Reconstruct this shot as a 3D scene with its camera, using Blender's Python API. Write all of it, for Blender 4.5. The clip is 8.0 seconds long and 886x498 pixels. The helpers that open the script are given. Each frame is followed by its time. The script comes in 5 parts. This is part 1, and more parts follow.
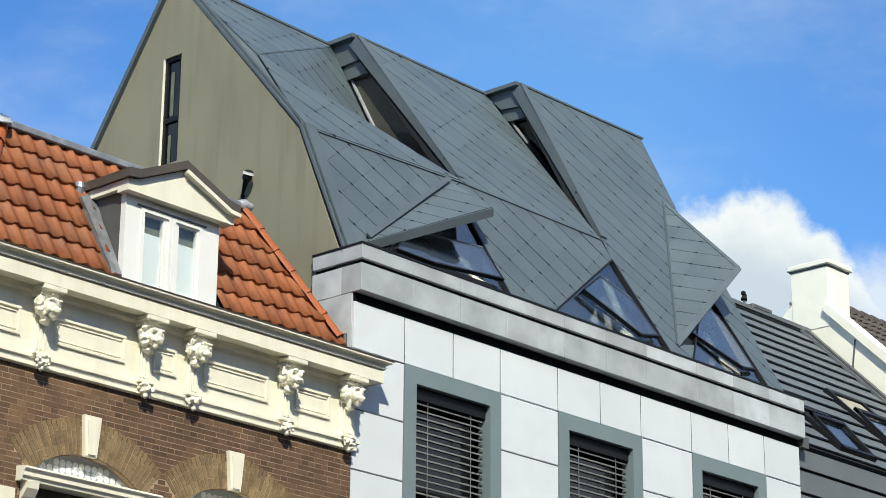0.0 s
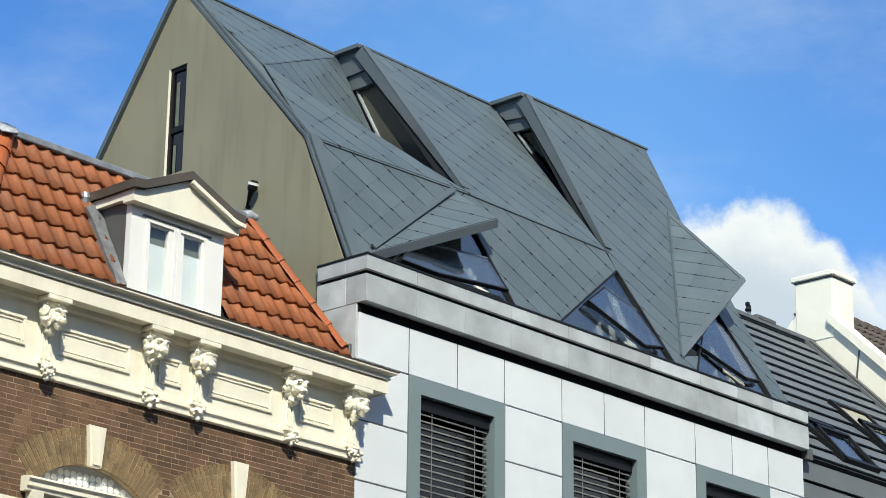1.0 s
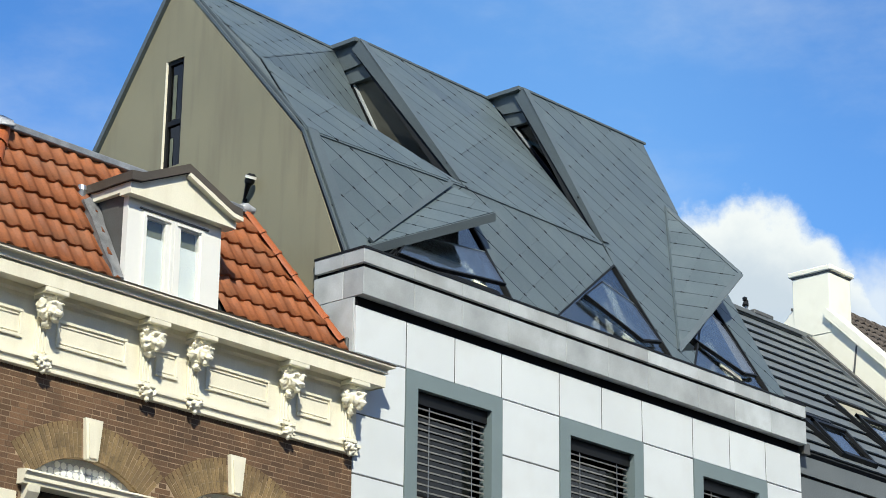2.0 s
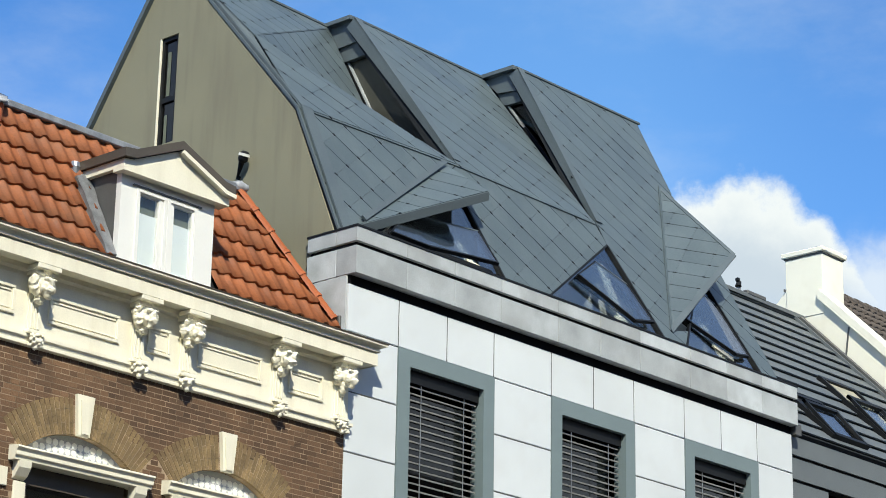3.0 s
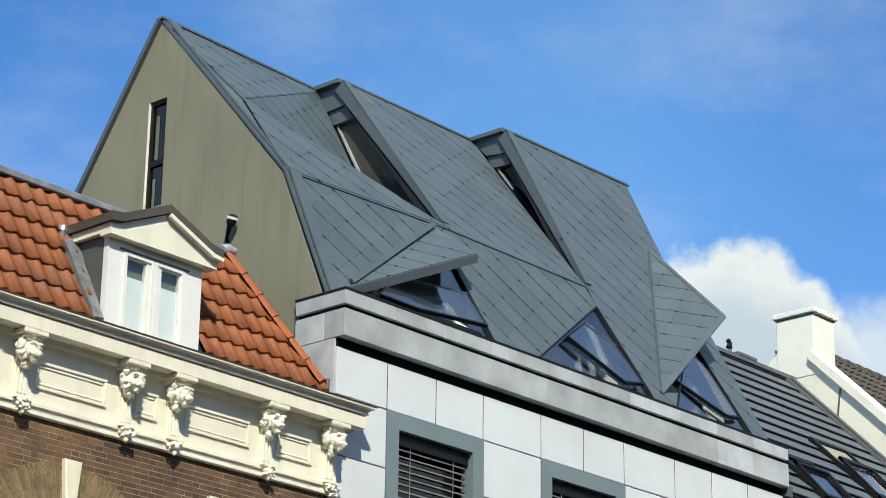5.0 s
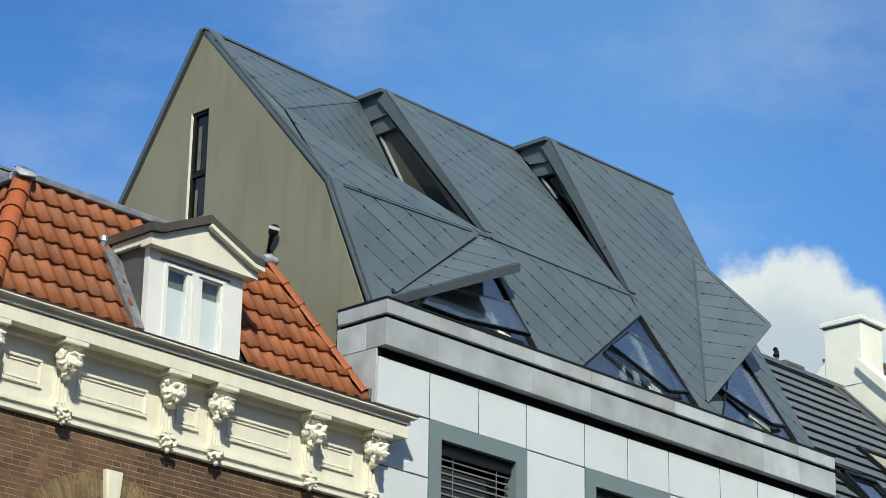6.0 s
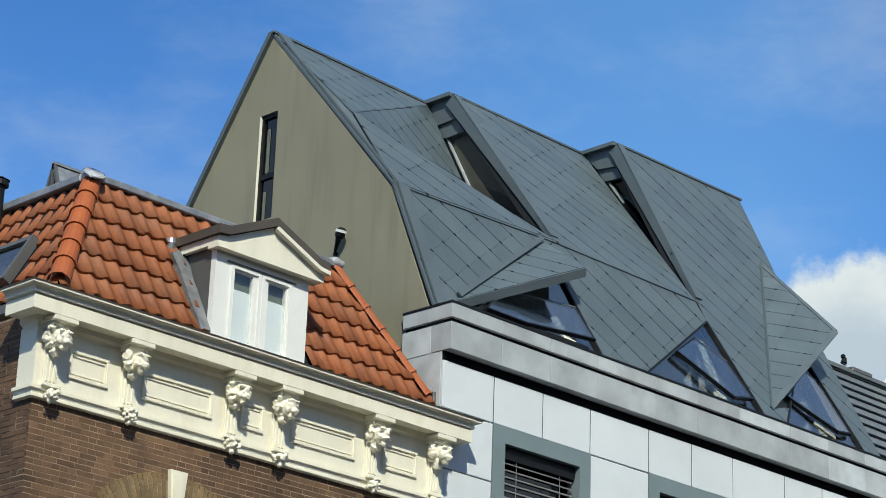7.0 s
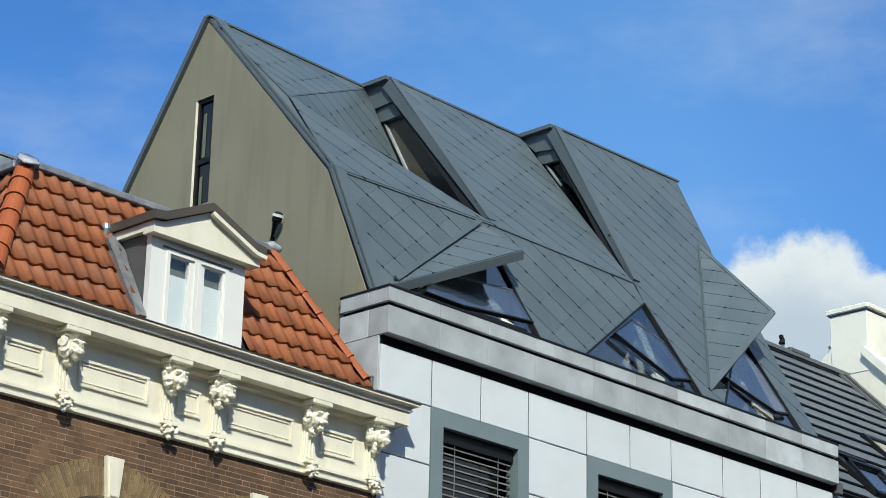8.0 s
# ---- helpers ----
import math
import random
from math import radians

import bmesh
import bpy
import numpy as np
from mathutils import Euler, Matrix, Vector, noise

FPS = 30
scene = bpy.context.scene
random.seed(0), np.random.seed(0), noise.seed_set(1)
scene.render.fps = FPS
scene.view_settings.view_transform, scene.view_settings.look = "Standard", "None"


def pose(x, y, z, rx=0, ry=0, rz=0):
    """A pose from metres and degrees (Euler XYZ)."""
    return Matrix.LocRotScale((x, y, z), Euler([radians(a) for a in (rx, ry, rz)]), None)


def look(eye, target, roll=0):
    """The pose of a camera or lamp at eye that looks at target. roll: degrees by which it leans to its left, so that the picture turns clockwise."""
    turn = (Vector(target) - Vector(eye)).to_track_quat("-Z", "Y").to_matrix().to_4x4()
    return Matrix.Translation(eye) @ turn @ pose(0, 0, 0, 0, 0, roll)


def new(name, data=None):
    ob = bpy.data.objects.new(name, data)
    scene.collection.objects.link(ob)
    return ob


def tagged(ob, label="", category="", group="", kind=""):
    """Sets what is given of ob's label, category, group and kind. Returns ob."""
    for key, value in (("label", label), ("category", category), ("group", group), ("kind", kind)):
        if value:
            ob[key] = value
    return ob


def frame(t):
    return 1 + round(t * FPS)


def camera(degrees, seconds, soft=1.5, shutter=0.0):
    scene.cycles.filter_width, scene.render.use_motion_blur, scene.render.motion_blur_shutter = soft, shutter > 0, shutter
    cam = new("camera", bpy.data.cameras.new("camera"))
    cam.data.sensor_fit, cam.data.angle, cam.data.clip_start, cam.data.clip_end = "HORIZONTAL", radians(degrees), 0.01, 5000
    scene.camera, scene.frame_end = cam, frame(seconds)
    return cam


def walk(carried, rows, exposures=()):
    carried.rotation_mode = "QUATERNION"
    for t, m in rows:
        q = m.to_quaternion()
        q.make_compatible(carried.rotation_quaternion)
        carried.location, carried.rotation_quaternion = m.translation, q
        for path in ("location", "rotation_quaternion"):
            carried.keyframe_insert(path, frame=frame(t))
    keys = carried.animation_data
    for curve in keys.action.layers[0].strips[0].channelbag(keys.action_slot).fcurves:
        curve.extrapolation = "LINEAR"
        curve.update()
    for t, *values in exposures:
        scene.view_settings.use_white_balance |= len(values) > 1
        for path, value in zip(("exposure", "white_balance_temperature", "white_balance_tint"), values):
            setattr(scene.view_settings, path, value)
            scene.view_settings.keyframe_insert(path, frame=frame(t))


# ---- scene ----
# ---- camera and its walk ----
cam = camera(21.66, 8.0, soft=0.6)
walk(cam, [
    (0, look((-18.585, -18.170, 1.594), (2.497, 0.851, 11.276), 0.464)),
    (0.5, look((-18.597, -18.163, 1.611), (2.428, 0.880, 11.371), 0.560)),
    (1, look((-18.619, -18.190, 1.625), (2.404, 0.850, 11.398), 0.685)),
    (1.5, look((-18.634, -18.194, 1.623), (2.401, 0.841, 11.381), 0.843)),
    (1.7, look((-18.608, -18.149, 1.604), (2.428, 0.880, 11.370), 0.760)),
    (2.8, look((-18.571, -18.132, 1.631), (2.600, 0.876, 11.145), 0.994)),
    (3, look((-18.584, -18.156, 1.613), (2.604, 0.857, 11.078), 1.073)),
    (3.5, look((-18.600, -18.190, 1.600), (2.582, 0.872, 10.979), 0.733)),
    (4, look((-18.563, -18.076, 1.618), (2.555, 0.771, 11.558), 0.149)),
    (4.5, look((-18.588, -18.209, 1.616), (2.423, 0.569, 11.907), 0.347)),
    (4.7, look((-18.561, -18.195, 1.612), (2.490, 0.577, 11.832), 0.734)),
    (5.8, look((-18.420, -18.245, 1.615), (2.357, 0.748, 11.982), 0.860)),
    (6, look((-18.387, -18.253, 1.615), (2.147, 1.010, 11.973), 0.961)),
    (6.5, look((-18.385, -18.310, 1.616), (1.888, 1.228, 11.974), 1.283)),
    (7, look((-18.413, -18.383, 1.627), (1.477, 1.554, 11.967), 2.170)),
    (7.5, look((-18.400, -18.387, 1.619), (1.464, 1.585, 11.942), 1.822)),
    (8, look((-18.357, -18.429, 1.646), (2.103, 1.024, 11.794), 1.277)),
], exposures=[(0.0, 0.26, 6700, 3), (4.0, 0.26, 6700, 3), (6.0, 0.02, 6600, 1), (7.0, 0.0, 6500, 1), (8.0, 0.06, 6400, 2)])

# ---- light ----
SUN = Vector((-0.26, -0.34, 0.38)).normalized()
world = bpy.data.worlds.new("sky")
scene.world = world
world.use_nodes = True
wn = world.node_tree.nodes
sky = wn.new("ShaderNodeTexSky")
sky.sky_type = "NISHITA"
sky.sun_disc = False
sky.sun_elevation = math.asin(SUN.z)
sky.sun_rotation = math.atan2(SUN.x, SUN.y)
sky.altitude = 2500
sky.air_density, sky.dust_density, sky.ozone_density = 1.0, 0.0, 5.0
wn["Background"].inputs["Strength"].default_value = 0.185
deep = wn.new("ShaderNodeHueSaturation")
deep.inputs["Saturation"].default_value = 1.18
deep.inputs["Hue"].default_value = 0.506
world.node_tree.links.new(sky.outputs[0], deep.inputs["Color"])
world.node_tree.links.new(deep.outputs[0], wn["Background"].inputs["Color"])
sun = new("sun", bpy.data.lights.new("sun", "SUN"))
sun.data.energy, sun.data.angle, sun.data.color = 4.75, radians(0.53), (1.0, 0.94, 0.85)
sun.matrix_basis = look(SUN * 60, (0, 0, 0))


# ---- materials ----
def mat(name, col, rough=0.6, metal=0.0, var=0.12, scale=1.5, fine=40.0, finevar=0.08, bump=0.15,
        rnd=0.0, stain=None, stain_amt=0.0, streak=False, spec=0.5):
    """Painted, mineral or metal surface with broad and fine variation, stains and relief."""
    m = bpy.data.materials.new(name)
    m.use_nodes = True
    nt = m.node_tree
    n, l = nt.nodes, nt.links
    b = n["Principled BSDF"]
    tc = n.new("ShaderNodeTexCoord")
    geo = n.new("ShaderNodeNewGeometry")
    pos = geo.outputs["Position"]

    def noise_node(sc, detail, vec):
        t = n.new("ShaderNodeTexNoise")
        t.inputs["Scale"].default_value, t.inputs["Detail"].default_value = sc, detail
        l.new(vec, t.inputs["Vector"])
        return t.outputs["Fac"]

    def scaled(fac, lo, hi):
        r = n.new("ShaderNodeMapRange")
        r.inputs["To Min"].default_value, r.inputs["To Max"].default_value = lo, hi
        r.inputs["From Min"].default_value, r.inputs["From Max"].default_value = 0.3, 0.7
        l.new(fac, r.inputs["Value"])
        return r.outputs["Result"]

    def times(a, c):
        x = n.new("ShaderNodeMath")
        x.operation = "MULTIPLY"
        l.new(a, x.inputs[0])
        l.new(c, x.inputs[1])
        return x.outputs[0]

    broad = noise_node(scale, 4, pos)
    small = noise_node(fine, 3, pos)
    f = times(scaled(broad, 1 - var, 1 + var), scaled(small, 1 - finevar, 1 + finevar))
    if rnd:
        oi = n.new("ShaderNodeObjectInfo")
        r = n.new("ShaderNodeMapRange")
        r.inputs["To Min"].default_value, r.inputs["To Max"].default_value = 1 - rnd, 1 + rnd
        l.new(oi.outputs["Random"], r.inputs["Value"])
        f = times(f, r.outputs["Result"])
        isl = n.new("ShaderNodeMapRange")
        isl.inputs["To Min"].default_value, isl.inputs["To Max"].default_value = 1 - rnd, 1 + rnd
        l.new(geo.outputs["Random Per Island"], isl.inputs["Value"])
        f = times(f, isl.outputs["Result"])
    mul = n.new("ShaderNodeVectorMath")
    mul.operation = "SCALE"
    mul.inputs[0].default_value = col
    l.new(f, mul.inputs["Scale"])
    colour = mul.outputs[0]
    if stain:
        mp = n.new("ShaderNodeMapping")
        mp.inputs["Scale"].default_value = (3.0, 3.0, 0.35) if streak else (1.1, 1.1, 1.1)
        l.new(pos, mp.inputs["Vector"])
        s = noise_node(1.6, 6, mp.outputs[0])
        r = n.new("ShaderNodeMapRange")
        r.inputs["From Min"].default_value, r.inputs["From Max"].default_value = 0.5, 0.72
        r.inputs["To Max"].default_value = stain_amt
        l.new(s, r.inputs["Value"])
        mix = n.new("ShaderNodeMix")
        mix.data_type = "RGBA"
        l.new(r.outputs["Result"], mix.inputs["Factor"])
        l.new(colour, mix.inputs["A"])
        mix.inputs["B"].default_value = (*stain, 1)
        colour = mix.outputs["Result"]
    l.new(colour, b.inputs["Base Color"])
    b.inputs["Metallic"].default_value = metal
    b.inputs["Specular IOR Level"].default_value = spec
    l.new(scaled(broad, max(rough - 0.08, 0.02), min(rough + 0.08, 1)), b.inputs["Roughness"])
    if bump:
        bp = n.new("ShaderNodeBump")
        bp.inputs["Strength"].default_value, bp.inputs["Distance"].default_value = bump, 0.01
        l.new(small, bp.inputs["Height"])
        l.new(bp.outputs["Normal"], b.inputs["Normal"])
    return m


def glass_mat(name, tint=(0.75, 0.8, 0.8), rough=0.01, boost=0.08):
    """Window glass: clear, with the mirror growing towards grazing angles."""
    m = bpy.data.materials.new(name)
    m.use_nodes = True
    n, l = m.node_tree.nodes, m.node_tree.links
    n.remove(n["Principled BSDF"])
    lw = n.new("ShaderNodeLayerWeight")
    pw = n.new("ShaderNodeMath")
    pw.operation = "POWER"
    pw.inputs[1].default_value = 3.0
    l.new(lw.outputs["Facing"], pw.inputs[0])
    fr = n.new("ShaderNodeMapRange")
    fr.inputs["To Min"].default_value, fr.inputs["To Max"].default_value = boost, 0.95
    l.new(pw.outputs[0], fr.inputs["Value"])
    tr = n.new("ShaderNodeBsdfTransparent")
    tr.inputs["Color"].default_value = (*tint, 1)
    gl = n.new("ShaderNodeBsdfGlossy")
    gl.inputs["Roughness"].default_value = rough
    mx = n.new("ShaderNodeMixShader")
    l.new(fr.outputs[0], mx.inputs[0])
    l.new(tr.outputs[0], mx.inputs[1])
    l.new(gl.outputs[0], mx.inputs[2])
    l.new(mx.outputs[0], n["Material Output"].inputs["Surface"])
    return m


STONE = mat("white_stone", (0.62, 0.655, 0.665), 0.7, var=0.05, scale=0.9, fine=120, finevar=0.03, bump=0.05, rnd=0.03,
            stain=(0.55, 0.56, 0.55), stain_amt=0.35)
GREYSTONE = mat("grey_stone", (0.385, 0.41, 0.415), 0.75, var=0.2, scale=2.2, fine=60, finevar=0.07, bump=0.1, rnd=0.2,
                stain=(0.27, 0.275, 0.27), stain_amt=0.6)
STUCCO = mat("olive_stucco", (0.235, 0.222, 0.150), 0.9, var=0.07, scale=0.8, fine=150, finevar=0.07, bump=0.25,
             stain=(0.19, 0.17, 0.12), stain_amt=0.7, streak=True)
ZINC = mat("blue_grey_shingle", (0.086, 0.112, 0.121), 0.45, var=0.10, scale=1.6, fine=40, finevar=0.09, bump=0.06, rnd=0.075,
           stain=(0.125, 0.150, 0.155), stain_amt=0.35, streak=True)
ZINCTRIM = mat("dark_zinc_trim", (0.088, 0.110, 0.119), 0.45, metal=0.0, var=0.1, scale=2, fine=50, bump=0.03)
UNDER = mat("dark_underlay", (0.022, 0.025, 0.028), 0.8, bump=0, spec=0.15)
BLACK = mat("black_joint", (0.006, 0.006, 0.007), 0.8, bump=0, spec=0.08)
WINGREY = mat("grey_green_paint", (0.170, 0.218, 0.224), 0.45, var=0.06, scale=2, fine=80, bump=0.03)
SLATMAT = mat("dark_bronze_slat", (0.20, 0.20, 0.19), 0.45, metal=0.0, var=0.05, bump=0, rnd=0.1)
FRAMEDARK = mat("dark_window_frame", (0.010, 0.011, 0.012), 0.5, bump=0.02, spec=0.2)
# dark colour that stands in for the dimness of unlit rooms
INSIDE = mat("room_shade", (0.07, 0.07, 0.065), 0.9, bump=0)
PLASTER = mat("pale_plaster", (0.40, 0.42, 0.44), 0.9, bump=0)
CREAM = mat("cream_paint", (0.80, 0.76, 0.61), 0.5, var=0.05, scale=2.2, fine=60, finevar=0.03, bump=0.06,
            stain=(0.58, 0.52, 0.37), stain_amt=0.35, streak=True)
WHITEPAINT = mat("white_paint", (0.76, 0.755, 0.71), 0.45, var=0.03, finevar=0.01, bump=0.02)
CURTAIN = mat("white_curtain", (0.72, 0.76, 0.75), 0.9, var=0.05, bump=0.05)
BRICK = mat("brown_brick", (0.132, 0.073, 0.038), 0.85, var=0.26, scale=2, fine=55, finevar=0.2, bump=0.4, rnd=0.30)
ARCHBRICK = mat("yellow_brown_brick", (0.200, 0.138, 0.064), 0.85, var=0.22, scale=5, fine=45, finevar=0.22, bump=0.35, rnd=0.22,
                stain=(0.13, 0.078, 0.04), stain_amt=0.6)
MORTAR = mat("grey_mortar", (0.29, 0.215, 0.14), 0.95, var=0.5, scale=5, fine=90, bump=0.2)
PANTILE = mat("orange_clay_tile", (0.275, 0.085, 0.026), 0.7, var=0.20, scale=3.5, fine=35, finevar=0.14, bump=0.25, rnd=0.20,
              stain=(0.19, 0.10, 0.055), stain_amt=0.5)
HIPTILE = mat("bright_clay_tile", (0.33, 0.082, 0.018), 0.65, var=0.1, scale=3, fine=35, finevar=0.1, bump=0.2, rnd=0.08)
LEAD = mat("lead_sheet", (0.22, 0.235, 0.25), 0.5, metal=0.25, var=0.25, scale=7, fine=50, bump=0.4,
           stain=(0.5, 0.5, 0.49), stain_amt=0.5)
FLASH = mat("weathered_lead", (0.17, 0.175, 0.18), 0.5, metal=0.1, var=0.3, scale=8, fine=50, bump=0.5, stain=(0.33, 0.33, 0.33), stain_amt=0.6)
LEADDARK = mat("dark_lead", (0.105, 0.105, 0.10), 0.5, metal=0.15, var=0.15, scale=3, fine=50, bump=0.15)
BROWNLEAD = mat("brown_lead_cap", (0.075, 0.062, 0.047), 0.55, var=0.15, scale=3, fine=50, bump=0.15)
SLATE = mat("grey_slate_plank", (0.118, 0.133, 0.137), 0.55, var=0.12, scale=2, fine=45, finevar=0.08, bump=0.12, rnd=0.06)
WHITEWALL = mat("white_render", (0.84, 0.82, 0.69), 0.85, var=0.04, scale=1.2, fine=90, finevar=0.03, bump=0.15,
                stain=(0.66, 0.62, 0.48), stain_amt=0.4)
FARTILE = mat("brown_roof_tile", (0.085, 0.068, 0.055), 0.8, var=0.2, scale=6, fine=30, bump=0.3, rnd=0.1)
METAL = mat("dull_steel", (0.42, 0.43, 0.44), 0.35, metal=0.8, bump=0.02)
PAVING = mat("grey_street_paving", (0.09, 0.085, 0.08), 0.9, var=0.15, scale=0.4, fine=12, finevar=0.15, bump=0.3)
GLASS = glass_mat("window_glass", (0.84, 0.88, 0.88), 0.02, 0.13)
CLEARGLASS = glass_mat("thin_clear_glass", (0.93, 0.95, 0.95), 0.01, 0.04)
DARKGLASS = glass_mat("tinted_glass", (0.17, 0.18, 0.16), 0.03, 0.03)
# opaque gloss; its olive replaces what clear glass would show
OLIVEPANE = mat("opaque_olive_pane", (0.060, 0.061, 0.050), 0.16, var=0.12, scale=1.5, finevar=0.0, bump=0, spec=0.35)
BEIGE = mat("beige_lining", (0.34, 0.32, 0.24), 0.8, var=0.1, bump=0)
# olive tone that stands in for reflections and dim rooms in panes
PANETONE = mat("olive_pane_tone", (0.13, 0.145, 0.105), 0.9, var=0.2, scale=5, bump=0.05)
PALELEAD = mat("pale_new_lead", (0.36, 0.37, 0.38), 0.45, metal=0.1, var=0.25, scale=9, fine=50, bump=0.5)
SEAL = mat("grey_joint_sealant", (0.10, 0.105, 0.105), 0.8, var=0.2, scale=3, bump=0)


# ---- building helpers ----
WORLD = {}


def thing(name, at, label, category, group="", kind=""):
    """An empty at the base of a thing; its parts hang under it."""
    e = new(name)
    e.matrix_basis = Matrix.Translation(at)
    e.empty_display_size = 0.3
    WORLD[e.name] = Matrix.Translation(at)
    return tagged(e, label, category, group, kind)


def adopt(ob, parent, m=None):
    m = m or Matrix.Identity(4)
    ob.matrix_basis = m
    if parent:
        ob.parent = parent
        ob.matrix_parent_inverse = WORLD[parent.name].inverted()
    WORLD[ob.name] = m
    return ob


def part(name, bm, material, parent, label="", smooth=False):
    """Links a bmesh, in world coordinates, as one mesh under a thing or part."""
    bmesh.ops.recalc_face_normals(bm, faces=bm.faces[:])
    me = bpy.data.meshes.new(name)
    bm.to_mesh(me)
    bm.free()
    if smooth:
        for p in me.polygons:
            p.use_smooth = True
    me.materials.append(material)
    ob = adopt(new(name, me), parent)
    return tagged(ob, label)


def fused(ob, voxel):
    """Melts the lumps of a carving into one skin."""
    md = ob.modifiers.new("skin", "REMESH")
    md.mode, md.voxel_size, md.use_smooth_shade = "VOXEL", voxel, True
    me = bpy.data.meshes.new_from_object(ob.evaluated_get(bpy.context.evaluated_depsgraph_get()))
    ob.modifiers.clear()
    ob.data = me
    return ob


def piece(name, me, parent, m=None):
    return adopt(new(name, me), parent, m)


def prism(bm, pts, vec):
    """A solid: the polygon pts, swept along vec."""
    vec = Vector(vec)
    a = [bm.verts.new(Vector(p)) for p in pts]
    b = [bm.verts.new(Vector(p) + vec) for p in pts]
    n = len(a)
    bm.faces.new(a)
    bm.faces.new(b[::-1])
    for i in range(n):
        bm.faces.new((a[i], b[i], b[(i + 1) % n], a[(i + 1) % n]))
    return bm


def box(bm, x0, x1, y0, y1, z0, z1, bevel=0.0):
    t = bmesh.new()
    prism(t, [(x0, y0, z0), (x1, y0, z0), (x1, y1, z0), (x0, y1, z0)], (0, 0, z1 - z0))
    if bevel:
        bmesh.ops.recalc_face_normals(t, faces=t.faces[:])
        bmesh.ops.bevel(t, geom=t.edges[:], offset=bevel, segments=1, affect="EDGES")
    merge(bm, t)
    return bm


def merge(bm, t, m=None):
    """Adds the bmesh t to bm."""
    m = m or Matrix.Identity(4)
    vm = {v: bm.verts.new(m @ v.co) for v in t.verts}
    for f in t.faces:
        try:
            bm.faces.new([vm[v] for v in f.verts])
        except ValueError:
            pass
    t.free()
    return bm


def B():
    return bmesh.new()


def loft(bm, rings, closed=True, caps=True):
    """Skins a row of rings of equal length."""
    vs = [[bm.verts.new(Vector(p)) for p in r] for r in rings]
    n = len(vs[0])
    for a, b in zip(vs, vs[1:]):
        for i in range(n if closed else n - 1):
            j = (i + 1) % n
            bm.faces.new((a[i], a[j], b[j], b[i]))
    if caps and closed:
        bm.faces.new(vs[0][::-1])
        bm.faces.new(vs[-1])
    return bm


def tube(bm, p, q, r0, r1=None, n=10):
    p, q = Vector(p), Vector(q)
    r1 = r0 if r1 is None else r1
    d = (q - p).normalized()
    u = d.orthogonal().normalized()
    w = d.cross(u)
    ring = lambda c, r: [c + (u * math.cos(k * 2 * math.pi / n) + w * math.sin(k * 2 * math.pi / n)) * r for k in range(n)]
    return loft(bm, [ring(p, r0), ring(q, r1)])


def beam(bm, p, q, wide, deep, up):
    """A bar from p to q with a rectangular section; up is the way of its depth."""
    p, q, up = Vector(p), Vector(q), Vector(up)
    d = (q - p).normalized()
    s = d.cross(up).normalized()
    up = s.cross(d).normalized()
    c = [s * wide / 2 * a + up * deep / 2 * b for a, b in ((-1, -1), (1, -1), (1, 1), (-1, 1))]
    return loft(bm, [[p + k for k in c], [q + k for k in c]])


def blob(bm, c, r, squash=(1, 1, 1), sub=1):
    t = B()
    bmesh.ops.create_icosphere(t, subdivisions=sub, radius=r)
    for v in t.verts:
        v.co = Vector(v.co[k] * squash[k] for k in range(3))
    merge(bm, t, Matrix.Translation(c))


def clip(poly, cell):
    """The part of the convex 2D cell inside the convex 2D polygon, both counter-clockwise."""
    out = cell
    for (ax, ay), (bx, by) in zip(poly, poly[1:] + poly[:1]):
        src, out = out, []
        side = lambda p: (bx - ax) * (p[1] - ay) - (by - ay) * (p[0] - ax)
        for p, q in zip(src, src[1:] + src[:1]):
            sp, sq = side(p), side(q)
            if sp >= 0:
                out.append(p)
            if (sp >= 0) != (sq >= 0):
                k = sp / (sp - sq)
                out.append((p[0] + (q[0] - p[0]) * k, p[1] + (q[1] - p[1]) * k))
        if not out:
            return []
    return out


def area2(p):
    return 0.5 * sum(a[0] * b[1] - b[0] * a[1] for a, b in zip(p, p[1:] + p[:1]))


def plate_mesh(name, poly, h, material):
    """A flat plate over the 2D polygon, h thick, its top edges slightly eased."""
    n = len(poly)
    cx, cy = sum(p[0] for p in poly) / n, sum(p[1] for p in poly) / n
    ease = lambda p: (p[0] + (cx - p[0]) * 0.004, p[1] + (cy - p[1]) * 0.004)
    v = [(x, y, 0) for x, y in poly] + [(x, y, h * 0.6) for x, y in poly] + [(*ease(p), h) for p in poly]
    f = [tuple(range(2 * n, 3 * n))]
    for i in range(n):
        j = (i + 1) % n
        f += [(i, j, n + j, n + i), (n + i, n + j, 2 * n + j, 2 * n + i)]
    me = bpy.data.meshes.new(name)
    me.from_pydata(v, [], f)
    me.materials.append(material)
    return me


rng = random.Random(7)
SA, SB, LEAN = 0.43, 0.365, radians(38.5)


